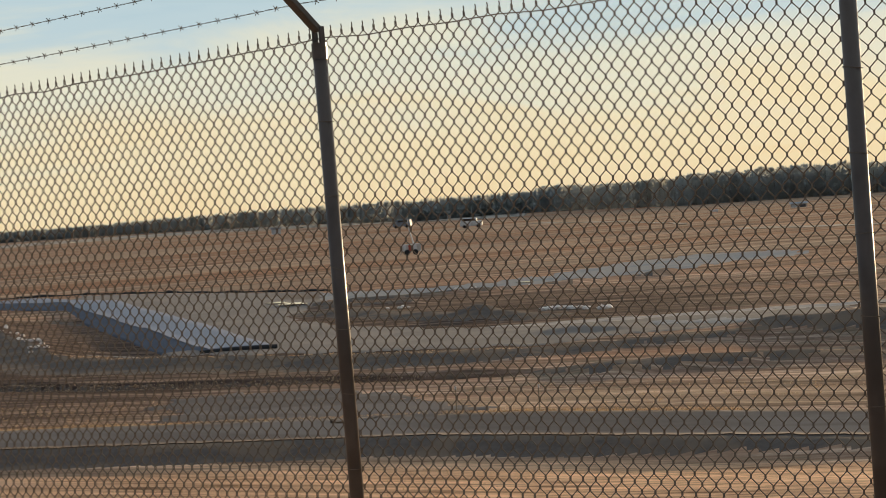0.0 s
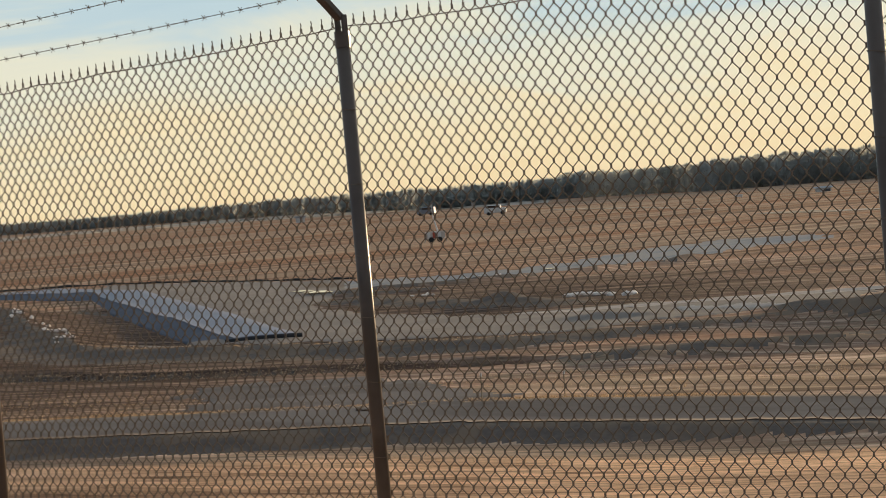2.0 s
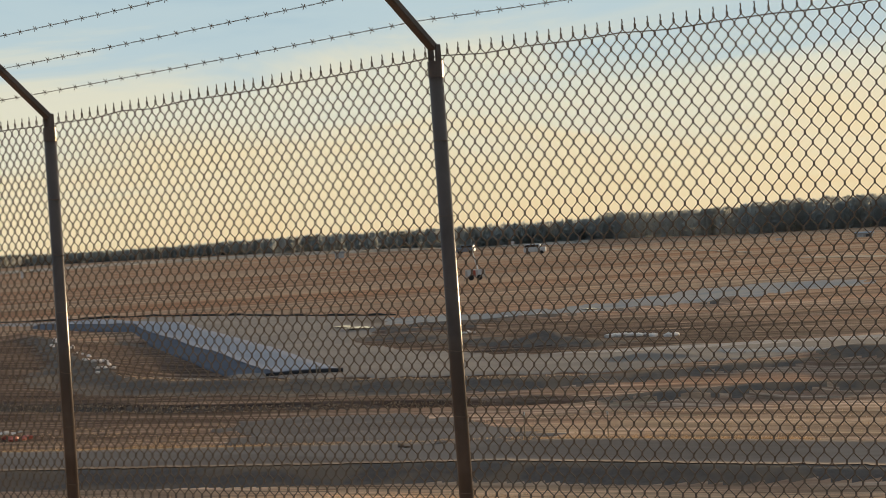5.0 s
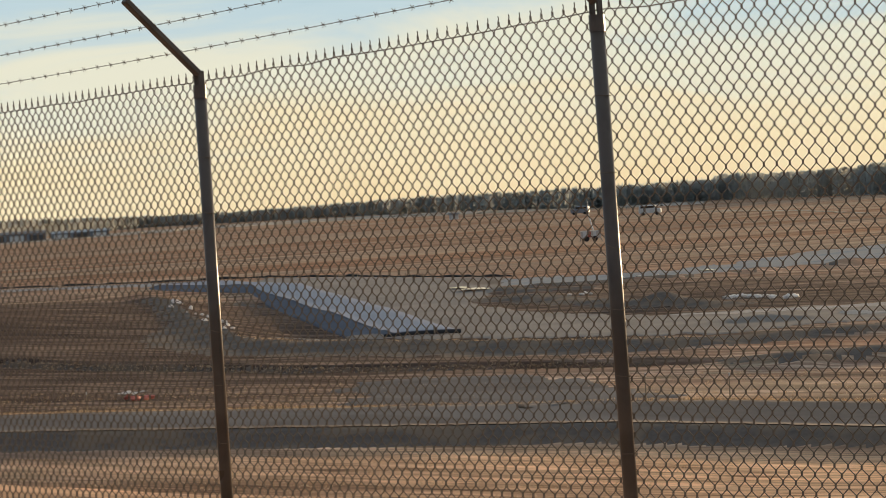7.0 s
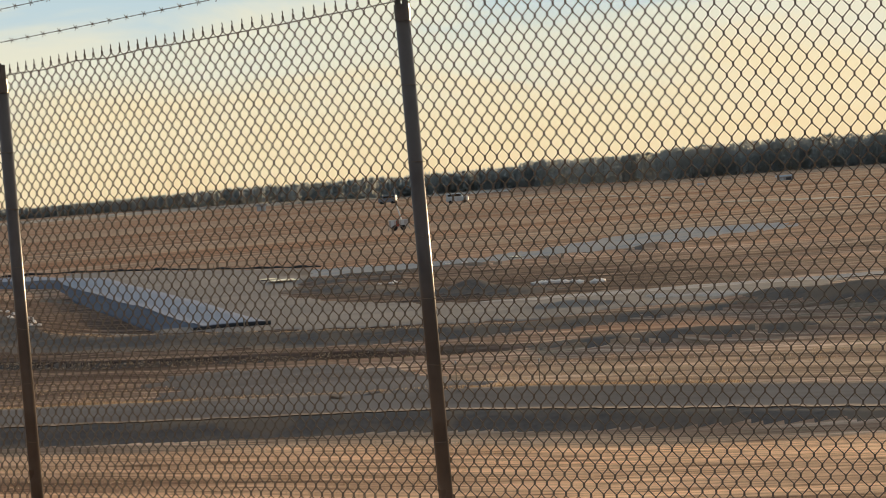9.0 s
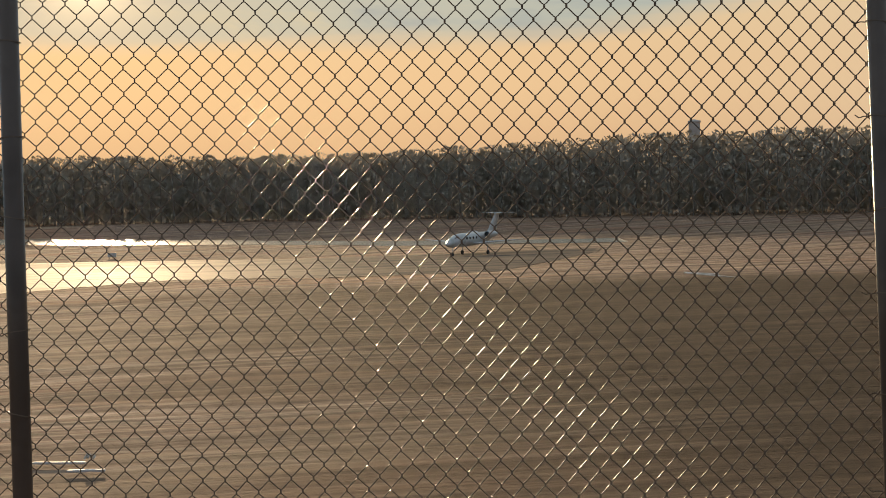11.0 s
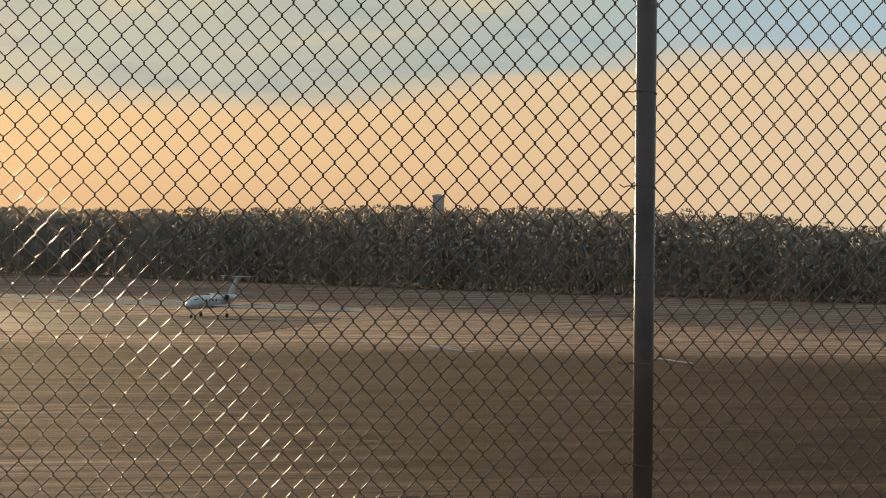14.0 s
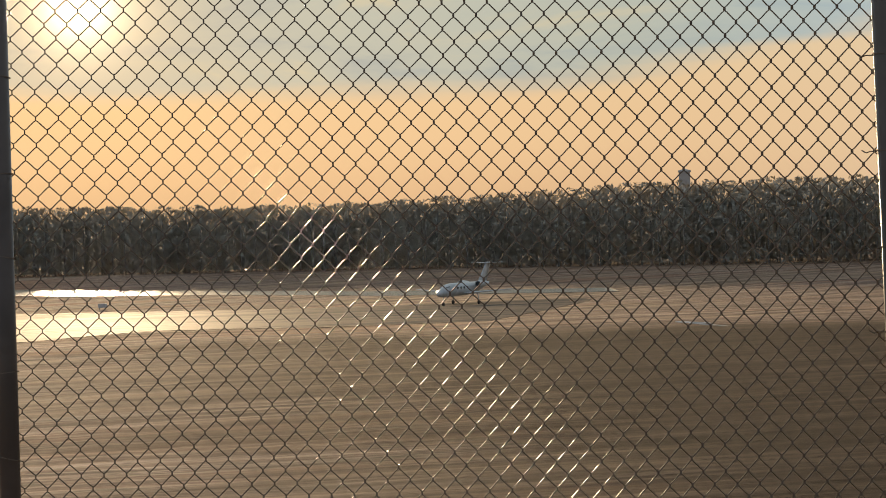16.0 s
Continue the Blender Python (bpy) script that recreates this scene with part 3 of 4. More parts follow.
def build_fabric(x0, x1, count, shift):
    x0, x1 = x0 + shift, x1 + shift
    n = count * 2
    col = (x1 - x0) / n
    rows = 62
    dz = PITCH / 2
    j = np.arange(rows)
    wires = []
    for k in range(n):
        side = (j + k) % 2
        xx = x0 + (k + side) * col
        zt = top(xx) + 0.04
        zz = zt - (rows - 1 - j) * dz
        inx = np.where(side == 1, -1, 1) * 0.0012
        yy = 0.036 + np.where(side == 1, 0.005, -0.005)
        lo, hi = np.stack([xx + inx, yy, zz - 0.0060], -1), np.stack([xx + inx, yy, zz + 0.0060], -1)
        nxt = np.concatenate([lo[1:], hi[-1:] + (0, 0, 0.004)])
        sag, bow = np.array([0, -0.0003, 0]), np.array([0, 0, 0.00136])
        pts = np.stack([lo, hi, hi * 0.84 + nxt * 0.16 - bow, hi * 0.61 + nxt * 0.39 + sag - bow * 0.4, hi * 0.39 + nxt * 0.61 + sag + bow * 0.4, hi * 0.16 + nxt * 0.84 + bow], 1).reshape(-1, 3)
        wires.append(pts)
    v, f = tubes(wires, 0.0024, 4, (math.sin(radians(FENCE_TURN)), math.cos(radians(FENCE_TURN)), 0))
    straight = np.isin(np.arange(len(wires[0]) - 1) % 6, (2, 3, 4))
    straight = np.tile(np.repeat(straight, 4), len(wires))
    # twisted ends that stand up along the top edge
    ends = []
    for k in range(0, n + 1):
        if (rows - 1 + k) % 2 == 0 or k == n:
            continue
        x = x0 + (k + 1) * col
        z = float(top(x)) + 0.04
        t = np.linspace(0, 1, 4)
        ends.append(np.stack([x + 0.0015 * np.sin(t * 9), 0.036 + 0.002 * np.cos(t * 9), z + 0.034 * t], -1))
    v2, f2 = tubes(ends, 0.0026, 5)
    return raw("mesh_panel", np.concatenate([v, v2]), np.concatenate([f, f2 + len(v)]), WIRE, fence, "woven diamond wire mesh", "stuff", np.concatenate([straight, np.zeros(len(f2), bool)]))


for a, b, c, e in zip(POSTS, POSTS[1:], (42, 42, 41, 40, 39, 40), (0, 0, 0, 0.013, 0, 0)):
    build_fabric(a, b, c, e)


def build_post(x, lean):
    zt = float(top(x))
    bm = bmesh.new()
    rod(bm, (0, 0, -0.05), (0, 0, zt), 0.031, sides=20)
    post = part("post", bm, POST, fence, smooth=True)
    post.matrix_local = pose(x - 1.8 * lean, 0, 0, 0, math.degrees(lean), 0)
    bm = bmesh.new()
    rod(bm, (0, 0, zt - 0.07), (0, 0, zt), 0.0335, sides=20)
    part("cap", bm, POST, post)
    bm = bmesh.new()
    for s in (-1, 1):
        block(bm, (0.011, 0.03, 0.075), (s * 0.021, 0, zt + 0.03), 0.002)
    block(bm, (0.055, 0.03, 0.012), (0, 0, zt + 0.066), 0.003)
    a, b = Vector((0, 0.0, zt + 0.055)), Vector((0, -0.43, zt + 0.055 + 0.375))
    block(bm, (0.045, (b - a).length, 0.032), (a + b) / 2, 0.006, (-math.degrees(math.atan2(0.375, 0.43)), 0, 0))
    part("arm", bm, POST, post, "dark angled arm that holds the barbed wire")
    build_ties(post, zt, int(x * 10 + 80))


TIE = bpy.data.meshes.new("tie")


def tie_mesh():
    t = np.linspace(0, 1, 12)
    a = -2.2 + t * 4.4
    loop = np.stack([0.034 * np.sin(a) * 1.0, 0.004 - 0.034 * np.cos(a), 0.004 * np.sin(t * 5)], -1)
    tail = np.array([(-0.033, 0.02, 0.0), (-0.045, 0.034, 0.002), (-0.058, 0.04, -0.003), (-0.07, 0.045, 0.006)])
    tail = np.stack([np.interp(np.linspace(0, 3, 12), range(4), tail[:, c]) for c in range(3)], -1)
    v, f = tubes([loop, tail], 0.0022, 4)
    TIE.from_pydata(v.tolist(), [], f.tolist())
    TIE.materials.append(WIRE)


tie_mesh()


def build_ties(post, zt, seed):
    g = np.random.default_rng(seed)
    for k in range(7):
        o = new("tie", TIE)
        o.parent = post
        o.location = (0, 0, zt - 0.36 - 0.295 * k + g.normal(0, 0.02))
        o.rotation_euler = (0, g.normal(0, 0.12), 0)


for x, lean in zip(POSTS, LEANS):
    build_post(x, lean)


def build_strands():
    xs = np.arange(POSTS[0], POSTS[-1], 0.02)
    rng = np.random.default_rng(4)
    wob = np.interp(xs, np.arange(-6, 12, 0.25), rng.normal(0, 0.004, 72))
    line = np.stack([xs, 0.030 + 0 * xs, top(xs) + 0.018 + wob], -1)
    v, f = tubes([line], 0.003)
    raw("tension_wire", v, f, WIRE, fence)
    for u in (0.25, 0.61, 0.97):
        y, dz = -0.43 * u, 0.075 + 0.375 * u
        sag = np.zeros_like(xs)
        for a, b in zip(POSTS, POSTS[1:]):
            t = np.clip((xs - a) / (b - a), 0, 1)
            sag -= 4 * t * (1 - t) * 0.004 * ((xs >= a) & (xs < b))
        ph = xs * 55
        pair = [np.stack([xs, y + 0.002 * np.cos(ph + o), top(xs) + dz + sag + 0.002 * np.sin(ph + o)], -1) for o in (0, math.pi)]
        v, f = tubes(pair, 0.0013)
        barbs = []
        for x in np.arange(POSTS[0] + 0.05, POSTS[-1], 0.127):
            z = float(np.interp(x, xs, top(xs) + dz + sag))
            for s in (-1, 1):
                barbs.append([(x - 0.012, y + s * 0.004, z - s * 0.013), (x, y, z), (x + 0.012, y - s * 0.004, z + s * 0.009)])
        v2, f2 = tubes(barbs, 0.0016)
        raw("barbed_strand", np.concatenate([v, v2]), np.concatenate([f, f2 + len(v)]), WIRE, fence, "twisted barbed wire strand")


build_strands()


# ---- woods ----
TWIGS = material("bare_winter_twigs", (0.64, 0.58, 0.48), 0.95, 0, 0.2, 9.0, 0.0, (0.47, 0.43, 0.35), 0.4, spec=0.03, island=0.03, soft=0.98, thin_share=0.06)
# Aerial haze is put into this paler, greyer twig colour.
HAZE_TWIGS = material("hazed_far_twigs", (0.60, 0.62, 0.60), 0.95, 0, 0.15, 12.0, 0.0, (0.56, 0.56, 0.52), 0.4, spec=0.03, island=0.03, soft=0.98, thin_share=0.5)
BARK = material("grey_bark", (0.26, 0.23, 0.19), 0.9, 0, 0.3, 0.8, 0.3, (0.2, 0.175, 0.145), 0.4)


def woods(name, label, lefts, dist, top_el, rows, gap, per_tree, twig, seed, mat):
    """A belt of bare trees: trunks, and crowns of many twig clumps with an uneven skyline."""
    g = np.random.default_rng(seed)
    trunks, cards = [], []
    for row in range(rows):
        a = lefts[0]
        while a > lefts[1]:
            d = float(np.interp(a, *dist)) + row * 7 + g.uniform(-3, 3)
            x, y = polar(a, d)
            z = float(rise(x, y)) - 0.3
            el = float(np.interp(a, *top_el))
            h = 1.75 + d * math.tan(radians(el)) - z
            h *= g.uniform(0.88, 1.02) if g.uniform() < 0.9 else g.uniform(0.7, 0.85)
            w = max(h * g.uniform(0.3, 0.5), gap * 0.8)
            bend = g.normal(0, 0.02, 2) * h
            t = np.linspace(0, 0.8, 5)[:, None]
            trunks.append(np.array([x, y, z]) + t * np.array([bend[0], bend[1], h]))
            n = per_tree
            u = g.uniform(0, 1, n) ** 0.95
            ang = g.uniform(0, 6.283, n)
            prof = np.where(u < 0.35, 0.75 + 0.25 * u / 0.35, np.sqrt(np.clip(1 - ((u - 0.35) / 0.65) ** 2, 0, 1)))
            rad = w * prof * np.sqrt(g.uniform(0.05, 1, n)) * (1 + 0.35 * np.sin(ang * 3 + a * 40))
            c = np.stack([x + rad * np.cos(ang) + bend[0] * u, y + rad * np.sin(ang) + bend[1] * u, z + h * (0.04 + 0.96 * u)], -1)
            e1 = g.normal(0, 1, (n, 3))
            e1 /= np.linalg.norm(e1, axis=1, keepdims=True)
            e1[:, 2] = np.abs(e1[:, 2]) * 1.3
            e2 = np.cross(e1, g.normal(0, 1, (n, 3)))
            e2 /= np.linalg.norm(e2, axis=1, keepdims=True) + 1e-6
            size = twig * g.uniform(0.5, 1.4, n)[:, None]
            cards.append(np.stack([c - e1 * size, c + e2 * size * 0.4, c + e1 * size, c - e2 * size * 0.4], 1))
            a -= math.degrees(gap * g.uniform(0.7, 1.3) / d)
    q = np.concatenate(cards).reshape(-1, 3)
    wood = thing(name, label, "woods", kind="stuff")
    raw("crown", q, np.arange(len(q)).reshape(-1, 4), mat, wood, "", "stuff")
    v, f = tubes(trunks, 0.11, 5)
    raw("trunk", v, f, BARK, wood, "", "stuff")


TREE_TOP = ([-27, -25.7, -21.3, -17.8, -16.3, -12, -10.8, -6.5, -3, 0.3, 5.4, 8, 12.4, 15.5, 18.9, 21, 23.1, 25, 26.6, 28, 29.8, 31.0, 31.9, 33.6, 33.75, 36, 41, 43.2, 46, 48.9, 51.3, 56],
            [0.20, 0.32, 0.70, 0.63, 0.65, 0.57, 0.50, 0.35, 0.33, 0.42, 0.47, 0.40, 0.33, 0.38, 0.36, 0.24, 0.20, 0.20, 0.22, 0.23, 0.18, 0.10, 0.09, 0.15, 0.03, 0.02, 0.05, 0.02, -0.02, 0.02, 0.12, 0.15])
TREE_AT = ([-28, -15, -10, 6, 12, 20, 26, 30, 34, 37, 40, 44, 48, 52, 57], [440, 455, 480, 545, 560, 575, 590, 600, 740, 720, 960, 1200, 1350, 950, 880])
woods("west_woods", "dark belt of bare winter woods behind the field", (13.5, -29), TREE_AT, TREE_TOP, 5, 3.0, 520, 0.36, 21, TWIGS)
woods("hill_woods", "low wooded rise of bare winter trees", (34.0, 12.5), TREE_AT, TREE_TOP, 4, 3.0, 420, 0.5, 22, HAZE_TWIGS)
woods("far_woods", "thin far line of winter trees in haze grey", (57, 33.0), TREE_AT, TREE_TOP, 4, 4.0, 170, 0.95, 23, HAZE_TWIGS)

# ---- the aircraft ----
WHITE = material("white_aircraft_paint", (0.52, 0.53, 0.51), 0.22, 0, 0.05, 1.5, 0.01, (0.66, 0.66, 0.65), 0.2, spec=0.6)
TRIM = material("dark_blue_paint", (0.05, 0.06, 0.09), 0.3, 0, 0.1, 1.0, 0.01)
BARE_METAL = material("polished_metal", (0.6, 0.6, 0.6), 0.2, 1.0, 0.1, 0.5, 0.02)
DARK_GLASS = material("dark_glass", (0.015, 0.018, 0.02), 0.08, 0, 0.1, 0.5, 0.0, spec=0.8)
RUBBER = material("black_rubber", (0.025, 0.025, 0.025), 0.8, 0, 0.2, 0.2, 0.1)


def loft(sections, sides=20, ends=True):
    """A hull through rings: (x, y, z, half width, half height)."""
    v, f = [], []
    for x, y, z, w, h in sections:
        for k in range(sides):
            a = 2 * math.pi * k / sides
            v.append((x, y + w * math.cos(a), z + h * math.sin(a)))
    for i in range(len(sections) - 1):
        for k in range(sides):
            a, b = i * sides + k, i * sides + (k + 1) % sides
            f.append((a, a + sides, b + sides, b))
    return v, f


def hull(name, sections, mat, parent, label="", sides=20):
    v, f = loft(sections, sides)
    return raw(name, v, f, mat, parent, label, smooth=True)


def blade(name, root, tip, chord0, chord1, thick0, thick1, mat, parent, label="", upright=False):
    """A wing or fin between two leading edge points; the chord runs back along -x."""
    prof = [(0.0, 0.0), (0.06, 0.42), (0.3, 0.5), (0.65, 0.32), (1.0, 0.02), (0.65, -0.2), (0.3, -0.34), (0.06, -0.3)]
    v, f = [], []
    for k in range(5):
        t = k / 4
        p = Vector(root).lerp(Vector(tip), t)
        c, th = chord0 + (chord1 - chord0) * t, thick0 + (thick1 - thick0) * t
        for u, w in prof:
            v.append((p.x - u * c, p.y + (w * th if upright else 0), p.z + (0 if upright else w * th)))
    n = len(prof)
    for i in range(4):
        for k in range(n):
            a, b = i * n + k, i * n + (k + 1) % n
            f.append((a, b, b + n, a + n))
    ob = raw(name, v, f, mat, parent, label, smooth=True)
    return ob


def build_jet(at, turn):
    jet = thing("jet_aircraft", "small white twin-engine business jet with a high tail on the taxiway", "aircraft", at, turn)
    body = hull("fuselage", [(7.0, 0, 1.55, 0.02, 0.02), (6.85, 0, 1.56, 0.16, 0.15), (6.3, 0, 1.62, 0.42, 0.40), (5.4, 0, 1.75, 0.66, 0.62), (4.6, 0, 1.92, 0.78, 0.80), (3.5, 0, 2.0, 0.82, 0.86), (0, 0, 2.0, 0.82, 0.86), (-2.2, 0, 2.05, 0.78, 0.80), (-4.2, 0, 2.25, 0.55, 0.56), (-6.0, 0, 2.5, 0.28, 0.30), (-7.0, 0, 2.6, 0.06, 0.08)], WHITE, jet, "glossy white fuselage", 24)
    for s in (-1, 1):
        bm = bmesh.new()
        block(bm, (0.75, 0.05, 0.34), (5.0, s * 0.47, 2.32), 0.02, (s * -42, 10, s * -14))
        part("windshield", bm, DARK_GLASS, body, "dark cockpit glass")
        for k in range(4):
            bm = bmesh.new()
            rod(bm, (2.9 - k * 0.85, s * 0.79, 2.22), (2.9 - k * 0.85, s * 0.83, 2.22), 0.17, sides=12)
            part("cabin_window", bm, DARK_GLASS, body, "dark oval window")
        wing = blade("wing", (1.1, s * 0.5, 1.42), (-0.2, s * 7.15, 1.95), 2.3, 0.85, 0.34, 0.10, WHITE, jet)
        bm = bmesh.new()
        rod(bm, (1.06, s * 0.75, 1.45), (-0.22, s * 7.12, 1.955), 0.05, 0.025, 8)
        part("leading_edge", bm, BARE_METAL, wing, "polished metal leading edge")
        nac = hull("engine", [(-1.4, s * 1.35, 2.55, 0.36, 0.36), (-1.5, s * 1.35, 2.55, 0.43, 0.43), (-2.2, s * 1.35, 2.55, 0.47, 0.47), (-3.3, s * 1.35, 2.55, 0.40, 0.40), (-4.0, s * 1.35, 2.55, 0.24, 0.24)], WHITE, jet, "white engine nacelle")
        bm = bmesh.new()
        rod(bm, (-1.62, s * 1.35, 2.55), (-1.58, s * 1.35, 2.55), 0.36, sides=20)
        part("fan", bm, DARK_GLASS, nac, "dark engine intake")
        hull("intake_lip", [(-1.46, s * 1.35, 2.55, 0.345, 0.345), (-1.38, s * 1.35, 2.55, 0.385, 0.385), (-1.46, s * 1.35, 2.55, 0.425, 0.425)], BARE_METAL, nac, "polished intake lip")
        bm = bmesh.new()
        block(bm, (1.5, 0.6, 0.16), (-2.6, s * 0.85, 2.5), 0.05)
        part("pylon", bm, WHITE, jet)
        blade("tailplane", (-6.3, s * 0.05, 5.15), (-6.9, s * 2.6, 5.20), 1.25, 0.62, 0.16, 0.07, WHITE, jet, "high white tailplane")
        gear = new("main_gear")
        gear.parent = jet
        bm = bmesh.new()
        rod(bm, (-0.6, s * 1.9, 0.3), (-0.6, s * 1.75, 1.5), 0.06)
        part("strut", bm, BARE_METAL, gear)
        bm = bmesh.new()
        rod(bm, (-0.6, s * 1.9 - 0.1, 0.28), (-0.6, s * 1.9 + 0.1, 0.28), 0.28, sides=20)
        bmesh.ops.bevel(bm, geom=bm.edges[:], offset=0.03, segments=1, affect="EDGES")
        part("wheel", bm, RUBBER, gear)
        bm = bmesh.new()
        block(bm, (0.16, 0.14, 0.10), (1.2 if s > 0 else 1.15, s * 1.1, 1.42), 0.03)
        part("landing_light", bm, BARE_METAL, jet, "bright landing light housing")
    blade("fin", (-3.9, 0, 2.75), (-6.2, 0, 5.15), 2.5, 1.35, 0.22, 0.14, WHITE, jet, "swept white tail fin", True)
    bm = bmesh.new()
    rod(bm, (-6.1, 0, 5.16), (-7.5, 0, 5.20), 0.10, 0.03, 10)
    part("tail_bullet", bm, WHITE, jet)
    gear = new("nose_gear")
    gear.parent = jet
    bm = bmesh.new()
    rod(bm, (5.3, 0, 0.25), (5.2, 0, 1.3), 0.05)
    part("strut", bm, BARE_METAL, gear)
    bm = bmesh.new()
    rod(bm, (5.3, -0.08, 0.22), (5.3, 0.08, 0.22), 0.22, sides=20)
    part("wheel", bm, RUBBER, gear)


jx, jy = polar(-8.55, 291)
# the nose points at the camera side and somewhat along the taxiway
build_jet((jx, jy, float(rise(jx, jy)) + 0.05), -90 - 8.55 - 29)

# ---- buildings and masts far off ----
CONCRETE = material("pale_concrete", (0.60, 0.55, 0.49), 0.85, 0, 0.15, 3.0, 0.1, (0.52, 0.47, 0.42), 0.4)
SHEET = material("blue_grey_sheet_metal", (0.24, 0.27, 0.30), 0.5, 0.2, 0.1, 4.0, 0.05, (0.20, 0.23, 0.26), 0.4)
ROOFING = material("dark_roofing", (0.10, 0.10, 0.105), 0.7, 0, 0.2, 3.0, 0.1)
PALE = material("white_weathered_paint", (0.72, 0.71, 0.68), 0.6, 0, 0.08, 1.0, 0.05, (0.62, 0.6, 0.56), 0.3)
RED = material("faded_red_paint", (0.45, 0.10, 0.06), 0.6, 0, 0.15, 1.0, 0.05, (0.38, 0.12, 0.08), 0.3)


def land(x, y):
    return float(rise(x, y))


def build_water_tower():
    x, y = polar(-14.22, 800)
    z = land(x, y)
    t = thing("water_tower", "square pale concrete tower rising above the woods", "tower", (x, y, z), -14.2)
    h = 1.7 + 800 * math.tan(radians(0.95)) - z
    bm = bmesh.new()
    block(bm, (4.0, 4.0, h - 1.0), (0, 0, (h - 1.0) / 2), 0.15)
    part("shaft", bm, CONCRETE, t)
    bm = bmesh.new()
    block(bm, (4.5, 4.5, 0.7), (0, 0, h - 0.9), 0.08)
    part("parapet", bm, CONCRETE, t)
    bm = bmesh.new()
    bmesh.ops.create_cone(bm, cap_ends=True, segments=4, radius1=3.0, radius2=0.4, depth=0.5, matrix=pose(0, 0, h - 0.3, 0, 0, 45))
    part("roof", bm, CONCRETE, t)


def build_control_tower():
    x, y = polar(22.9, 760)
    z = land(x, y)
    t = thing("control_tower", "distant dark tower with a flared top above trees", "tower", (x, y, z), 22.9)
    h = 1.75 + 760 * math.tan(radians(0.34)) - z
    bm = bmesh.new()
    rod(bm, (0, 0, 0), (0, 0, h - 2.2), 1.5, 1.35, 16)
    part("shaft", bm, CONCRETE, t)
    bm = bmesh.new()
    rod(bm, (0, 0, h - 2.3), (0, 0, h - 1.6), 1.4, 2.3, 16)
    part("flare", bm, CONCRETE, t)
    bm = bmesh.new()
    rod(bm, (0, 0, h - 1.6), (0, 0, h - 0.4), 2.25, 2.5, 16)
    part("cab", bm, DARK_GLASS, t, "dark glazed cab")
    bm = bmesh.new()
    rod(bm, (0, 0, h - 0.4), (0, 0, h), 2.6, 2.4, 16)
    part("roof", bm, ROOFING, t)


def build_shed(name, label, left, r, size, wall, roof, doors=0, rise_roof=0.8):
    x, y = polar(left, r)
    w, d, h = size
    t = thing(name, label, "building", (x, y, land(x, y) - 0.1), left)
    bm = bmesh.new()
    block(bm, (w, d, h), (0, 0, h / 2), 0.03)
    walls = part("wall", bm, wall, t)
    bm = bmesh.new()
    vs = [bm.verts.new(p) for p in ((-w / 2 - 0.3, -d / 2 - 0.3, h), (w / 2 + 0.3, -d / 2 - 0.3, h), (w / 2 + 0.3, d / 2 + 0.3, h), (-w / 2 - 0.3, d / 2 + 0.3, h), (-w / 2 - 0.3, 0, h + rise_roof), (w / 2 + 0.3, 0, h + rise_roof))]
    for f in ((0, 1, 5, 4), (2, 3, 4, 5), (0, 4, 3), (1, 2, 5), (3, 2, 1, 0)):
        bm.faces.new([vs[k] for k in f])
    part("roof", bm, roof, t)
    for k in range(doors):
        bm = bmesh.new()
        block(bm, (w / doors * 0.7, 0.12, h * 0.75), ((k + 0.5) * w / doors - w / 2, -d / 2 - 0.03, h * 0.375), 0.02)
        part("door", bm, ROOFING if k % 2 else PALE, walls, "wide sliding door")


build_water_tower()
build_control_tower()
build_shed("hangar", "long low blue-grey metal hangar with wide doors", 51.6, 850, (28, 18, 3.0), SHEET, ROOFING, 4)
build_shed("hangar", "low grey hangar with a pale roof beside woods", 49.8, 880, (22, 16, 2.2), SHEET, SHEET, 3)
build_shed("hut", "dark hut with a white roof against the wooded rise", 33.2, 730, (5.2, 4.0, 4.4), ROOFING, PALE, 1, 1.4)
build_shed("hut", "tiny white cabin at the far edge of the field", 40.4, 640, (2.6, 2.2, 1.5), PALE, ROOFING, 1, 0.4)
build_shed("shed", "pale low shed on the far field", 27.2, 430, (3.0, 2.0, 0.8), CONCRETE, SHEET, 2, 0.3)


def build_sign(left, r, w, h, leg, label, mat):
    x, y = polar(left, r)
    t = thing("marker_board", label, "sign", (x, y, land(x, y)), left)
    bm = bmesh.new()
    block(bm, (w, 0.12, h), (0, 0, leg + h / 2), 0.02)
    part("board", bm, mat, t)
    for s in (-1, 1):
        bm = bmesh.new()
        rod(bm, (s * w * 0.35, 0, -0.1), (s * w * 0.35, 0, leg), 0.05)
        part("leg", bm, STEEL, t)


build_sign(36.0, 600, 0.9, 1.0, 1.1, "small white board on two legs", PALE)
build_sign(48.35, 600, 0.7, 1.9, 0.4, "narrow white upright marker board", PALE)
# This low board is added where a far vehicle glints.
build_sign(0.55, 315, 1.2, 0.55, 0.25, "low pale board in place of a vehicle glint", PALE)
build_sign(29.3, 430, 1.4, 0.4, 0.3, "low pale marker board in dry grass", PALE)
build_sign(18.3, 260, 1.4, 0.4, 0.25, "low pale marker board on the field", PALE)


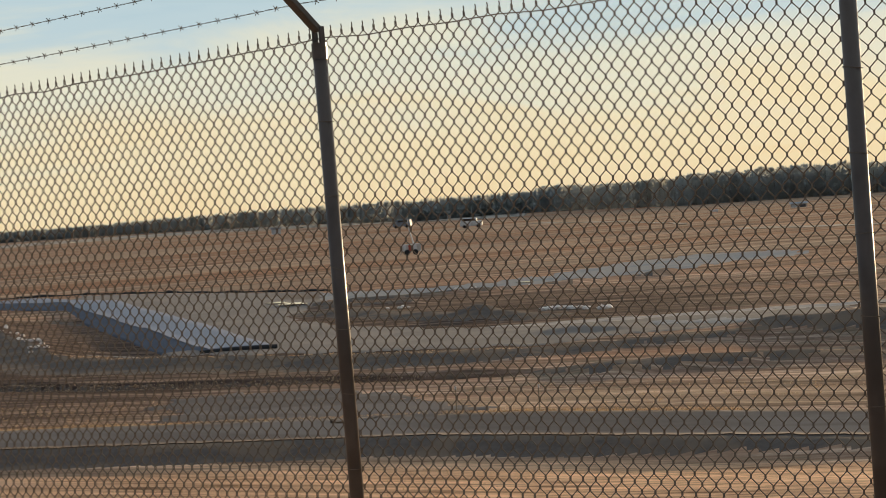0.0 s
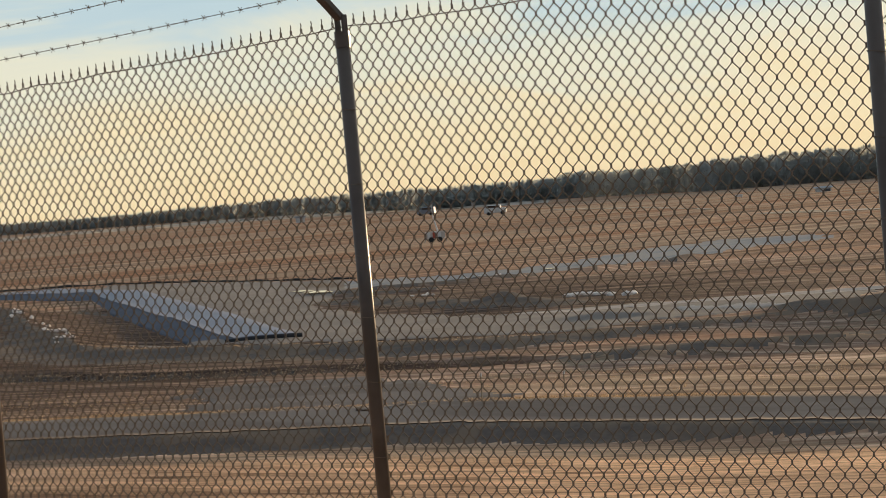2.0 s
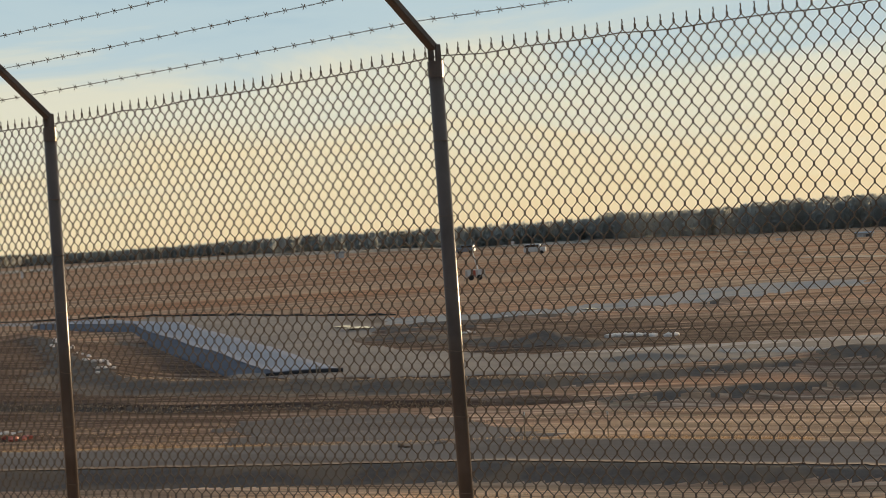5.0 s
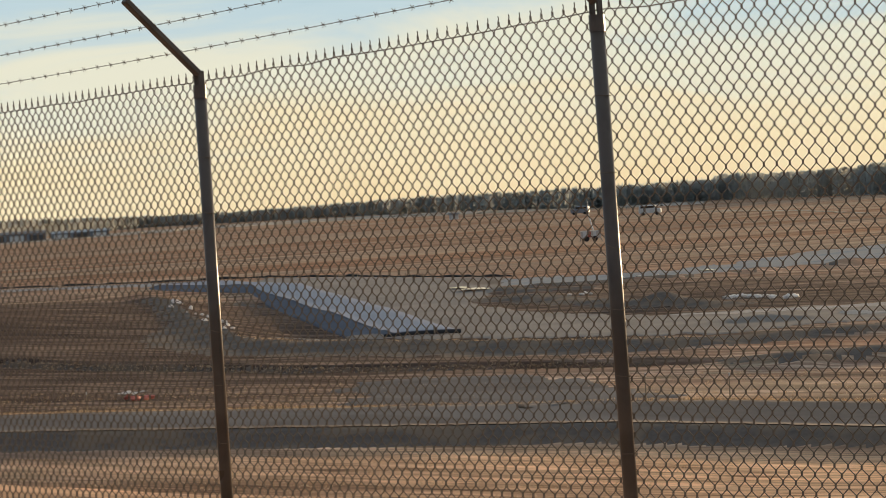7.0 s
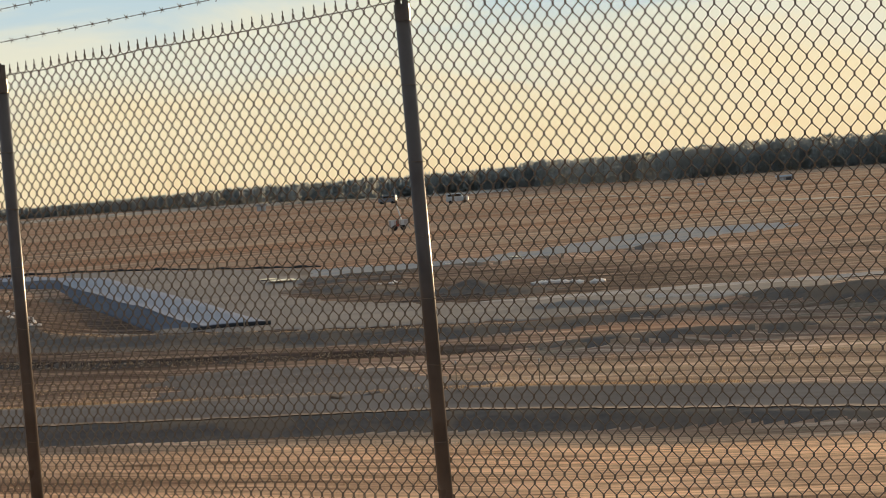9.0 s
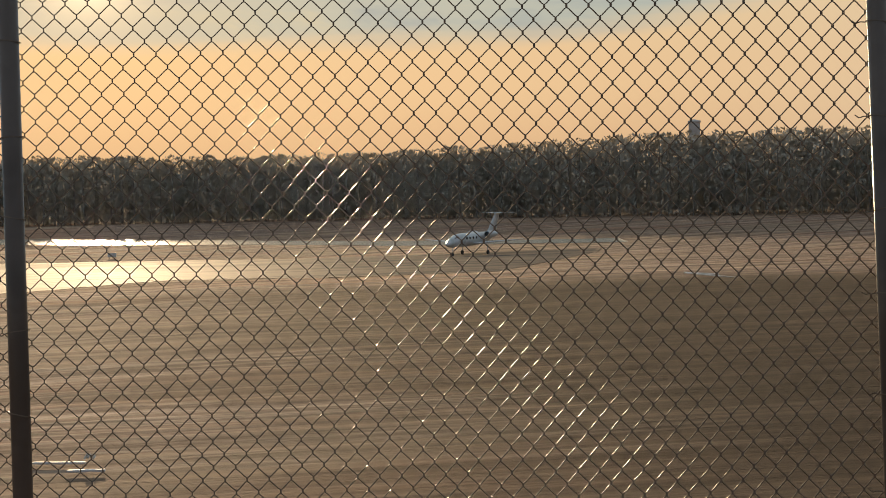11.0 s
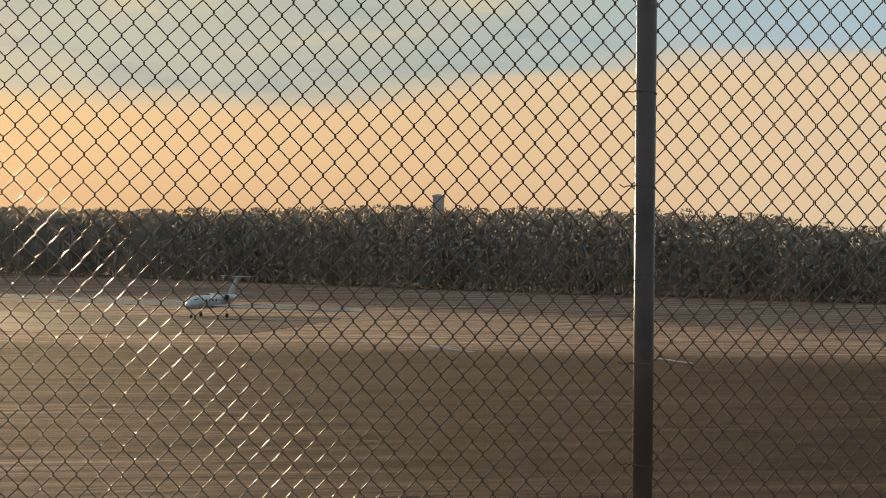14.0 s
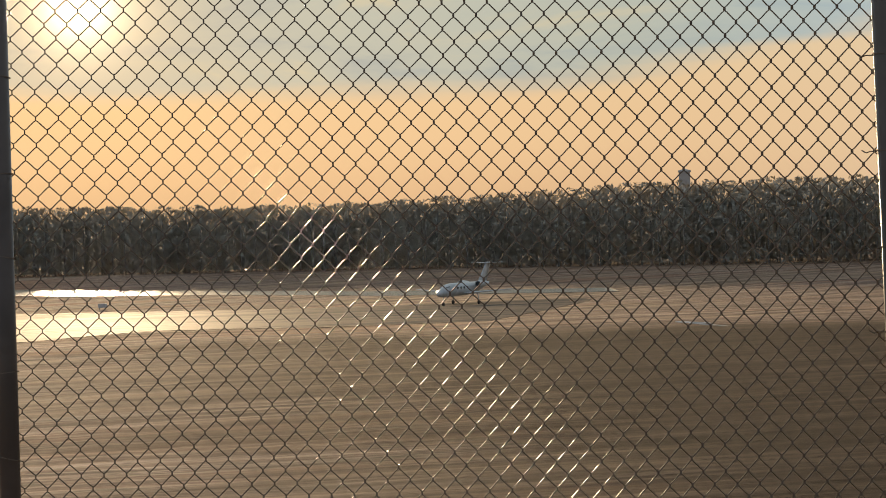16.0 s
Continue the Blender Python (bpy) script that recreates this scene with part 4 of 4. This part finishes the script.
def build_trailer():
    x, y = -154.5, 208.8
    t = thing("light_trailer", "pale equipment trailer with a tilted white mast", "trailer", (x, y, land(x, y)), 37)
    bm = bmesh.new()
    block(bm, (2.4, 1.2, 0.9), (0, 0, 0.85), 0.06)
    body = part("body", bm, CONCRETE, t)
    for k in range(3):
        bm = bmesh.new()
        block(bm, (0.36, 0.06, 0.7), (-0.75 + k * 0.62, -0.62, 0.85), 0.02)
        part("panel", bm, PALE if k != 1 else RED, body, "pale side panel" if k != 1 else "faded red side panel")
    for s in (-1, 1):
        bm = bmesh.new()
        rod(bm, (s * 0.5, -0.72, 0.33), (s * 0.5, -0.55, 0.33), 0.33, sides=18)
        part("wheel", bm, RUBBER, t)
        bm = bmesh.new()
        rod(bm, (s * 1.35, -0.5, 0.0), (s * 1.1, -0.5, 0.6), 0.05)
        part("outrigger", bm, STEEL, t)
    bm = bmesh.new()
    rod(bm, (0.35, 0, 1.25), (-0.15, 0, 3.3), 0.10, 0.07)
    mast = part("mast", bm, PALE, t, "tilted white mast")
    bm = bmesh.new()
    rod(bm, (-0.15, 0, 3.3), (-0.2, 0, 5.0), 0.035, 0.02)
    part("aerial", bm, PALE, mast)


build_trailer()


def build_car(left, r, turn, paint, label):
    x, y = polar(left, r)
    t = thing("van", label, "van", (x, y, land(x, y)), turn)
    bm = bmesh.new()
    block(bm, (4.6, 1.8, 1.0), (0, 0, 0.9), 0.12)
    block(bm, (3.4, 1.7, 0.75), (-0.5, 0, 1.7), 0.15)
    body = part("body", bm, paint, t)
    for s in (-1, 1):
        bm = bmesh.new()
        block(bm, (2.8, 0.04, 0.45), (-0.5, s * 0.86, 1.72), 0.02)
        part("side_window", bm, DARK_GLASS, body)
        for e in (-1.4, 1.45):
            bm = bmesh.new()
            rod(bm, (e, s * 0.9 - 0.1, 0.34), (e, s * 0.9 + 0.1, 0.34), 0.34, sides=18)
            part("wheel", bm, RUBBER, t)


build_car(35.45, 470, 30, PALE, "white van parked on the far field")
build_car(37.2, 560, 200, SHEET, "grey van parked by the far trees")


# ---- things on the site ----
CLOTH = material("black_silt_cloth", (0.03, 0.03, 0.032), 0.8, 0, 0.3, 0.5, 0.2)
TIMBER = material("weathered_timber", (0.34, 0.26, 0.17), 0.8, 0, 0.25, 0.3, 0.2, (0.26, 0.2, 0.14), 0.4, (1, 1, 0.2))
RUBBLE = material("broken_concrete", (0.86, 0.76, 0.66), 0.85, 0, 0.15, 0.6, 0.3, (0.78, 0.66, 0.55), 0.4, per_object=0.15)


def build_silt_fence(line, label, high=0.42):
    t = thing("silt_fence", label, "fence")
    p = np.array(line, float)
    s = np.concatenate([[0], np.cumsum(np.hypot(*np.diff(p, axis=0).T))])
    n = int(s[-1] / 0.8)
    q = np.stack([np.interp(np.linspace(0, s[-1], n), s, p[:, c]) for c in (0, 1)], -1)
    z = rise(q[:, 0], q[:, 1]) - 0.05
    g = np.random.default_rng(8)
    up = z + high * (0.85 + 0.15 * np.sin(np.arange(n) * 0.8)) + g.normal(0, 0.03, n)
    off = np.array([0.012, 0.016])
    rings = [np.column_stack([q, z]), np.column_stack([q, up]), np.column_stack([q + off, up]), np.column_stack([q + off, z])]
    v = np.stack(rings, 1).reshape(-1, 3)
    i = np.arange(n * 4).reshape(n, 4)
    f = np.concatenate([np.stack([i[:-1, k], i[1:, k], i[1:, (k + 1) % 4], i[:-1, (k + 1) % 4]], -1) for k in range(4)])
    raw("cloth", v, f, CLOTH, t, "sagging black cloth")
    for k in range(2, n, 4):
        bm = bmesh.new()
        block(bm, (0.05, 0.05, high + 0.35), (q[k, 0], q[k, 1] - 0.04, z[k] + high / 2))
        part("stake", bm, TIMBER, t)


build_silt_fence([(-190, 134.6), (-174, 135.6), (-157, 136), (-139.4, 138.6), (-125.3, 135.4), (-111.3, 129.4), (-99.3, 125.2)], "low black silt fence along the grey apron", 0.22)
build_silt_fence([(-62.2, 69.7), (-59.3, 71.8)], "short black cloth edge at the end of the slab", 0.3)


def build_stake(x, y, h):
    t = thing("survey_stake", "thin pale wooden survey stake in dry grass", "stake", (x, y, land(x, y)), 0, "survey stakes")
    bm = bmesh.new()
    rod(bm, (0, 0, -0.1), (0.02, 0, h), 0.022, 0.018, 6)
    part("shaft", bm, TIMBER, t)
    bm = bmesh.new()
    block(bm, (0.05, 0.03, 0.1), (0.02, 0, h - 0.05), 0.005)
    part("tip", bm, PALE, t)


for x, y, h in ((-30.0, 45.4, 0.85), (-27.9, 46.6, 0.75), (-48.8, 40.4, 0.7), (-12.5, 47.2, 0.6)):
    build_stake(x, y, h)


def chunk(g, size):
    bm = bmesh.new()
    bmesh.ops.create_icosphere(bm, subdivisions=1, radius=1.0)
    for v in bm.verts:
        v.co = Vector((v.co.x * size * g.uniform(0.7, 1.3), v.co.y * size * 0.8 * g.uniform(0.7, 1.3), v.co.z * size * 0.55 * g.uniform(0.7, 1.2)))
    return bm


def build_rubble(name, label, spots, mat, size, seed):
    g = np.random.default_rng(seed)
    t = thing(name, label, "rubble")
    for x, y in spots:
        bm = chunk(g, size * g.uniform(0.6, 1.3))
        o = part("chunk", bm, mat, t)
        o.location = (x, y, land(x, y) + size * 0.2)
        o.rotation_euler[2] = g.uniform(0, 6)


g = np.random.default_rng(12)
build_rubble("rubble_pile", "row of pale broken concrete chunks on earth", [(-58.8 + 5.2 * u + g.normal(0, 0.1), 93.2 - 1.4 * u + g.normal(0, 0.25)) for u in g.uniform(0, 1, 22)], RUBBLE, 0.26, 31)
build_rubble("rubble_pile", "few pale chunks beside the island heap", [(-73.5 + g.normal(0, 0.4), 100 + g.normal(0, 0.3)) for _ in range(6)], RUBBLE, 0.22, 32)
build_rubble("rubble_pile", "small heap of white and reddish scraps", [(-52.2 + g.normal(0, 0.5), 45.6 + g.normal(0, 0.3)) for _ in range(9)], RED, 0.24, 33)
build_rubble("rubble_pile", "scattered pale stones along the eroded bank", [(-110 + 36 * u + g.normal(0, 0.4), 100.6 - 29 * u + g.normal(0, 0.3)) for u in g.uniform(0, 1, 30)], RUBBLE, 0.2, 34)
build_rubble("rubble_pile", "pale stones on the wet muddy lane", [(-80 + 5 * u, 113 + 10 * u + g.normal(0, 0.6)) for u in g.uniform(0, 1, 8)], RUBBLE, 0.22, 35)


def build_sheet(x, y, w, d, turn, label):
    t = thing("plastic_sheet", label, "sheet", (x, y, land(x, y) + 0.06), turn)
    n = 8
    bm = bmesh.new()
    gg = np.random.default_rng(int(abs(x) * 10))
    grid = [[bm.verts.new((w * (i / n - 0.5), d * (j / 3 - 0.5), 0.10 + gg.uniform(0, 0.14))) for j in range(4)] for i in range(n + 1)]
    for i in range(n):
        for j in range(3):
            bm.faces.new((grid[i][j], grid[i + 1][j], grid[i + 1][j + 1], grid[i][j + 1]))
    bmesh.ops.solidify(bm, geom=bm.faces[:], thickness=0.05)
    part("sheet", bm, PALE, t)


WATER = material("still_water", (0.05, 0.048, 0.045), 0.06, 0, 0.1, 2.0, 0.0, spec=0.5)


def build_puddle(x, y, rx, ry, turn, label):
    t = thing("puddle", label, "puddle", (x, y, land(x, y) + 0.09), turn, "puddles on the site")
    gg = np.random.default_rng(int(abs(x * y)))
    bm = bmesh.new()
    ring = []
    for k in range(28):
        a = 2 * math.pi * k / 28
        q = 1 + 0.25 * math.sin(3 * a + gg.uniform(0, 1)) + gg.normal(0, 0.06)
        ring.append(bm.verts.new((rx * q * math.cos(a), ry * q * math.sin(a), 0)))
    f = bm.faces.new(ring)
    low = bmesh.ops.extrude_face_region(bm, geom=[f])
    bmesh.ops.translate(bm, verts=[v for v in low["geom"] if isinstance(v, bmesh.types.BMVert)], vec=(0, 0, 0.02))
    part("water", bm, WATER, t)


build_puddle(-87.2, 106.4, 1.6, 0.85, -36, "small bright puddle on the grey apron")
build_puddle(-91.2, 109.5, 1.3, 0.6, -36, "small puddle at the corner of the apron")
build_puddle(-81.0, 124.5, 0.9, 0.5, -36, "long shallow puddle on the muddy lane")
build_sheet(-52.7, 45.8, 0.9, 0.7, 10, "small white scrap on the reddish heap")
build_sheet(7.25, 41.1, 0.22, 0.3, 15, "small white scrap at the end of a board")
build_sheet(3.0, 40.2, 0.2, 0.3, 15, "small white scrap on the road edge")
build_sheet(-25.2, 88.4, 0.8, 0.6, 15, "small white scrap on dry grass")


def build_board(x, y, length, turn):
    t = thing("board", "long pale board lying on the ground", "board", (x, y, land(x, y) + 0.05), turn, "boards on the ground")
    bm = bmesh.new()
    block(bm, (length, 0.09, 0.05), (0, 0, 0.03), 0.008)
    part("plank", bm, PALE, t)


build_board(6.6, 41.4, 1.2, -18)
build_board(7.2, 39.9, 0.8, -8)
for x, y, n, turn in ((40.0, 114.5, 7.0, -80), (48.0, 100.5, 5.0, -85), (41.0, 120.5, 3.5, -70)):
    build_board(x, y, n, turn)

# ---- dry grass ----
STRAW = bpy.data.materials.new("dry_straw_blades")
STRAW.use_nodes = True
k = Nodes(STRAW.node_tree)
tone = k.ramp(k.add("ShaderNodeNewGeometry").outputs["Random Per Island"], [(0, (0.34, 0.22, 0.13)), (0.5, (0.56, 0.39, 0.235)), (1, (0.72, 0.56, 0.38))], "LINEAR")
d, tr, mx = k.add("ShaderNodeBsdfDiffuse"), k.add("ShaderNodeBsdfTranslucent"), k.add("ShaderNodeMixShader")
k.put(d.inputs[0], tone)
k.put(tr.inputs[0], tone)
mx.inputs[0].default_value = 0.4
k.put(mx.inputs[1], d.outputs[0])
k.put(mx.inputs[2], tr.outputs[0])
k.put(k.add("ShaderNodeOutputMaterial").inputs[0], mx.outputs[0])


def build_grass(name, label, count, place, tall, seed, blades=5):
    g = np.random.default_rng(seed)
    x, y = place(g, count)
    z = rise(x, y)
    n = count * blades
    bx = np.repeat(x, blades) + g.normal(0, 0.09, n)
    by = np.repeat(y, blades) + g.normal(0, 0.06, n)
    bz = np.repeat(z, blades) - 0.02
    h = tall * np.repeat(g.uniform(0.5, 1.4, count), blades) * g.uniform(0.5, 1.1, n)
    a = g.uniform(0, 6.283, n)
    lean = g.normal(0, 0.5, (n, 2)) * h[:, None]
    w = 0.014 + 0.018 * g.uniform(0, 1, n)
    v = np.stack([np.stack([bx - w * np.cos(a), by - w * np.sin(a), bz], -1), np.stack([bx + w * np.cos(a), by + w * np.sin(a), bz], -1), np.stack([bx + lean[:, 0], by + lean[:, 1], bz + h], -1)], 1).reshape(-1, 3)
    ob = raw(name, v, np.arange(len(v)).reshape(-1, 3), STRAW, kind="stuff")
    tagged(ob, label, "grass")


def by_line(line, lo, hi):
    def place(g, n):
        p = np.array(line, float)
        s = np.concatenate([[0], np.cumsum(np.hypot(*np.diff(p, axis=0).T))])
        t = g.uniform(0, s[-1], n)
        q = np.stack([np.interp(t, s, p[:, c]) for c in (0, 1)], -1)
        off = g.uniform(lo, hi, n)
        d = np.stack([np.interp(t, s, np.gradient(p[:, c], s)) for c in (0, 1)], -1)
        d /= np.linalg.norm(d, axis=1, keepdims=True)
        return q[:, 0] - d[:, 1] * off, q[:, 1] + d[:, 0] * off
    return place


build_grass("field_grass", "pale dry cut straw below the road edge", 7000, by_line(ROAD_EDGE[1:7], -15, -3.4), 0.05, 41)
build_grass("verge_grass", "pale dry grass along the far road edge", 4000, by_line(ROAD_EDGE[1:7], 5.5, 6.0), 0.08, 42)
build_grass("rough_grass", "tufts of dry grass between road and bank", 2600, by_line(ROAD_EDGE[1:7], 6.2, 17), 0.06, 43)
build_grass("bank_grass", "dry grass along the top of the bank", 260, by_line(BANK[5:11], -0.2, 0.4), 0.07, 44)
build_grass("ditch_grass", "dry grass along the ditch", 1500, by_line(DITCH[1:7], 0.5, 1.0), 0.07, 45)
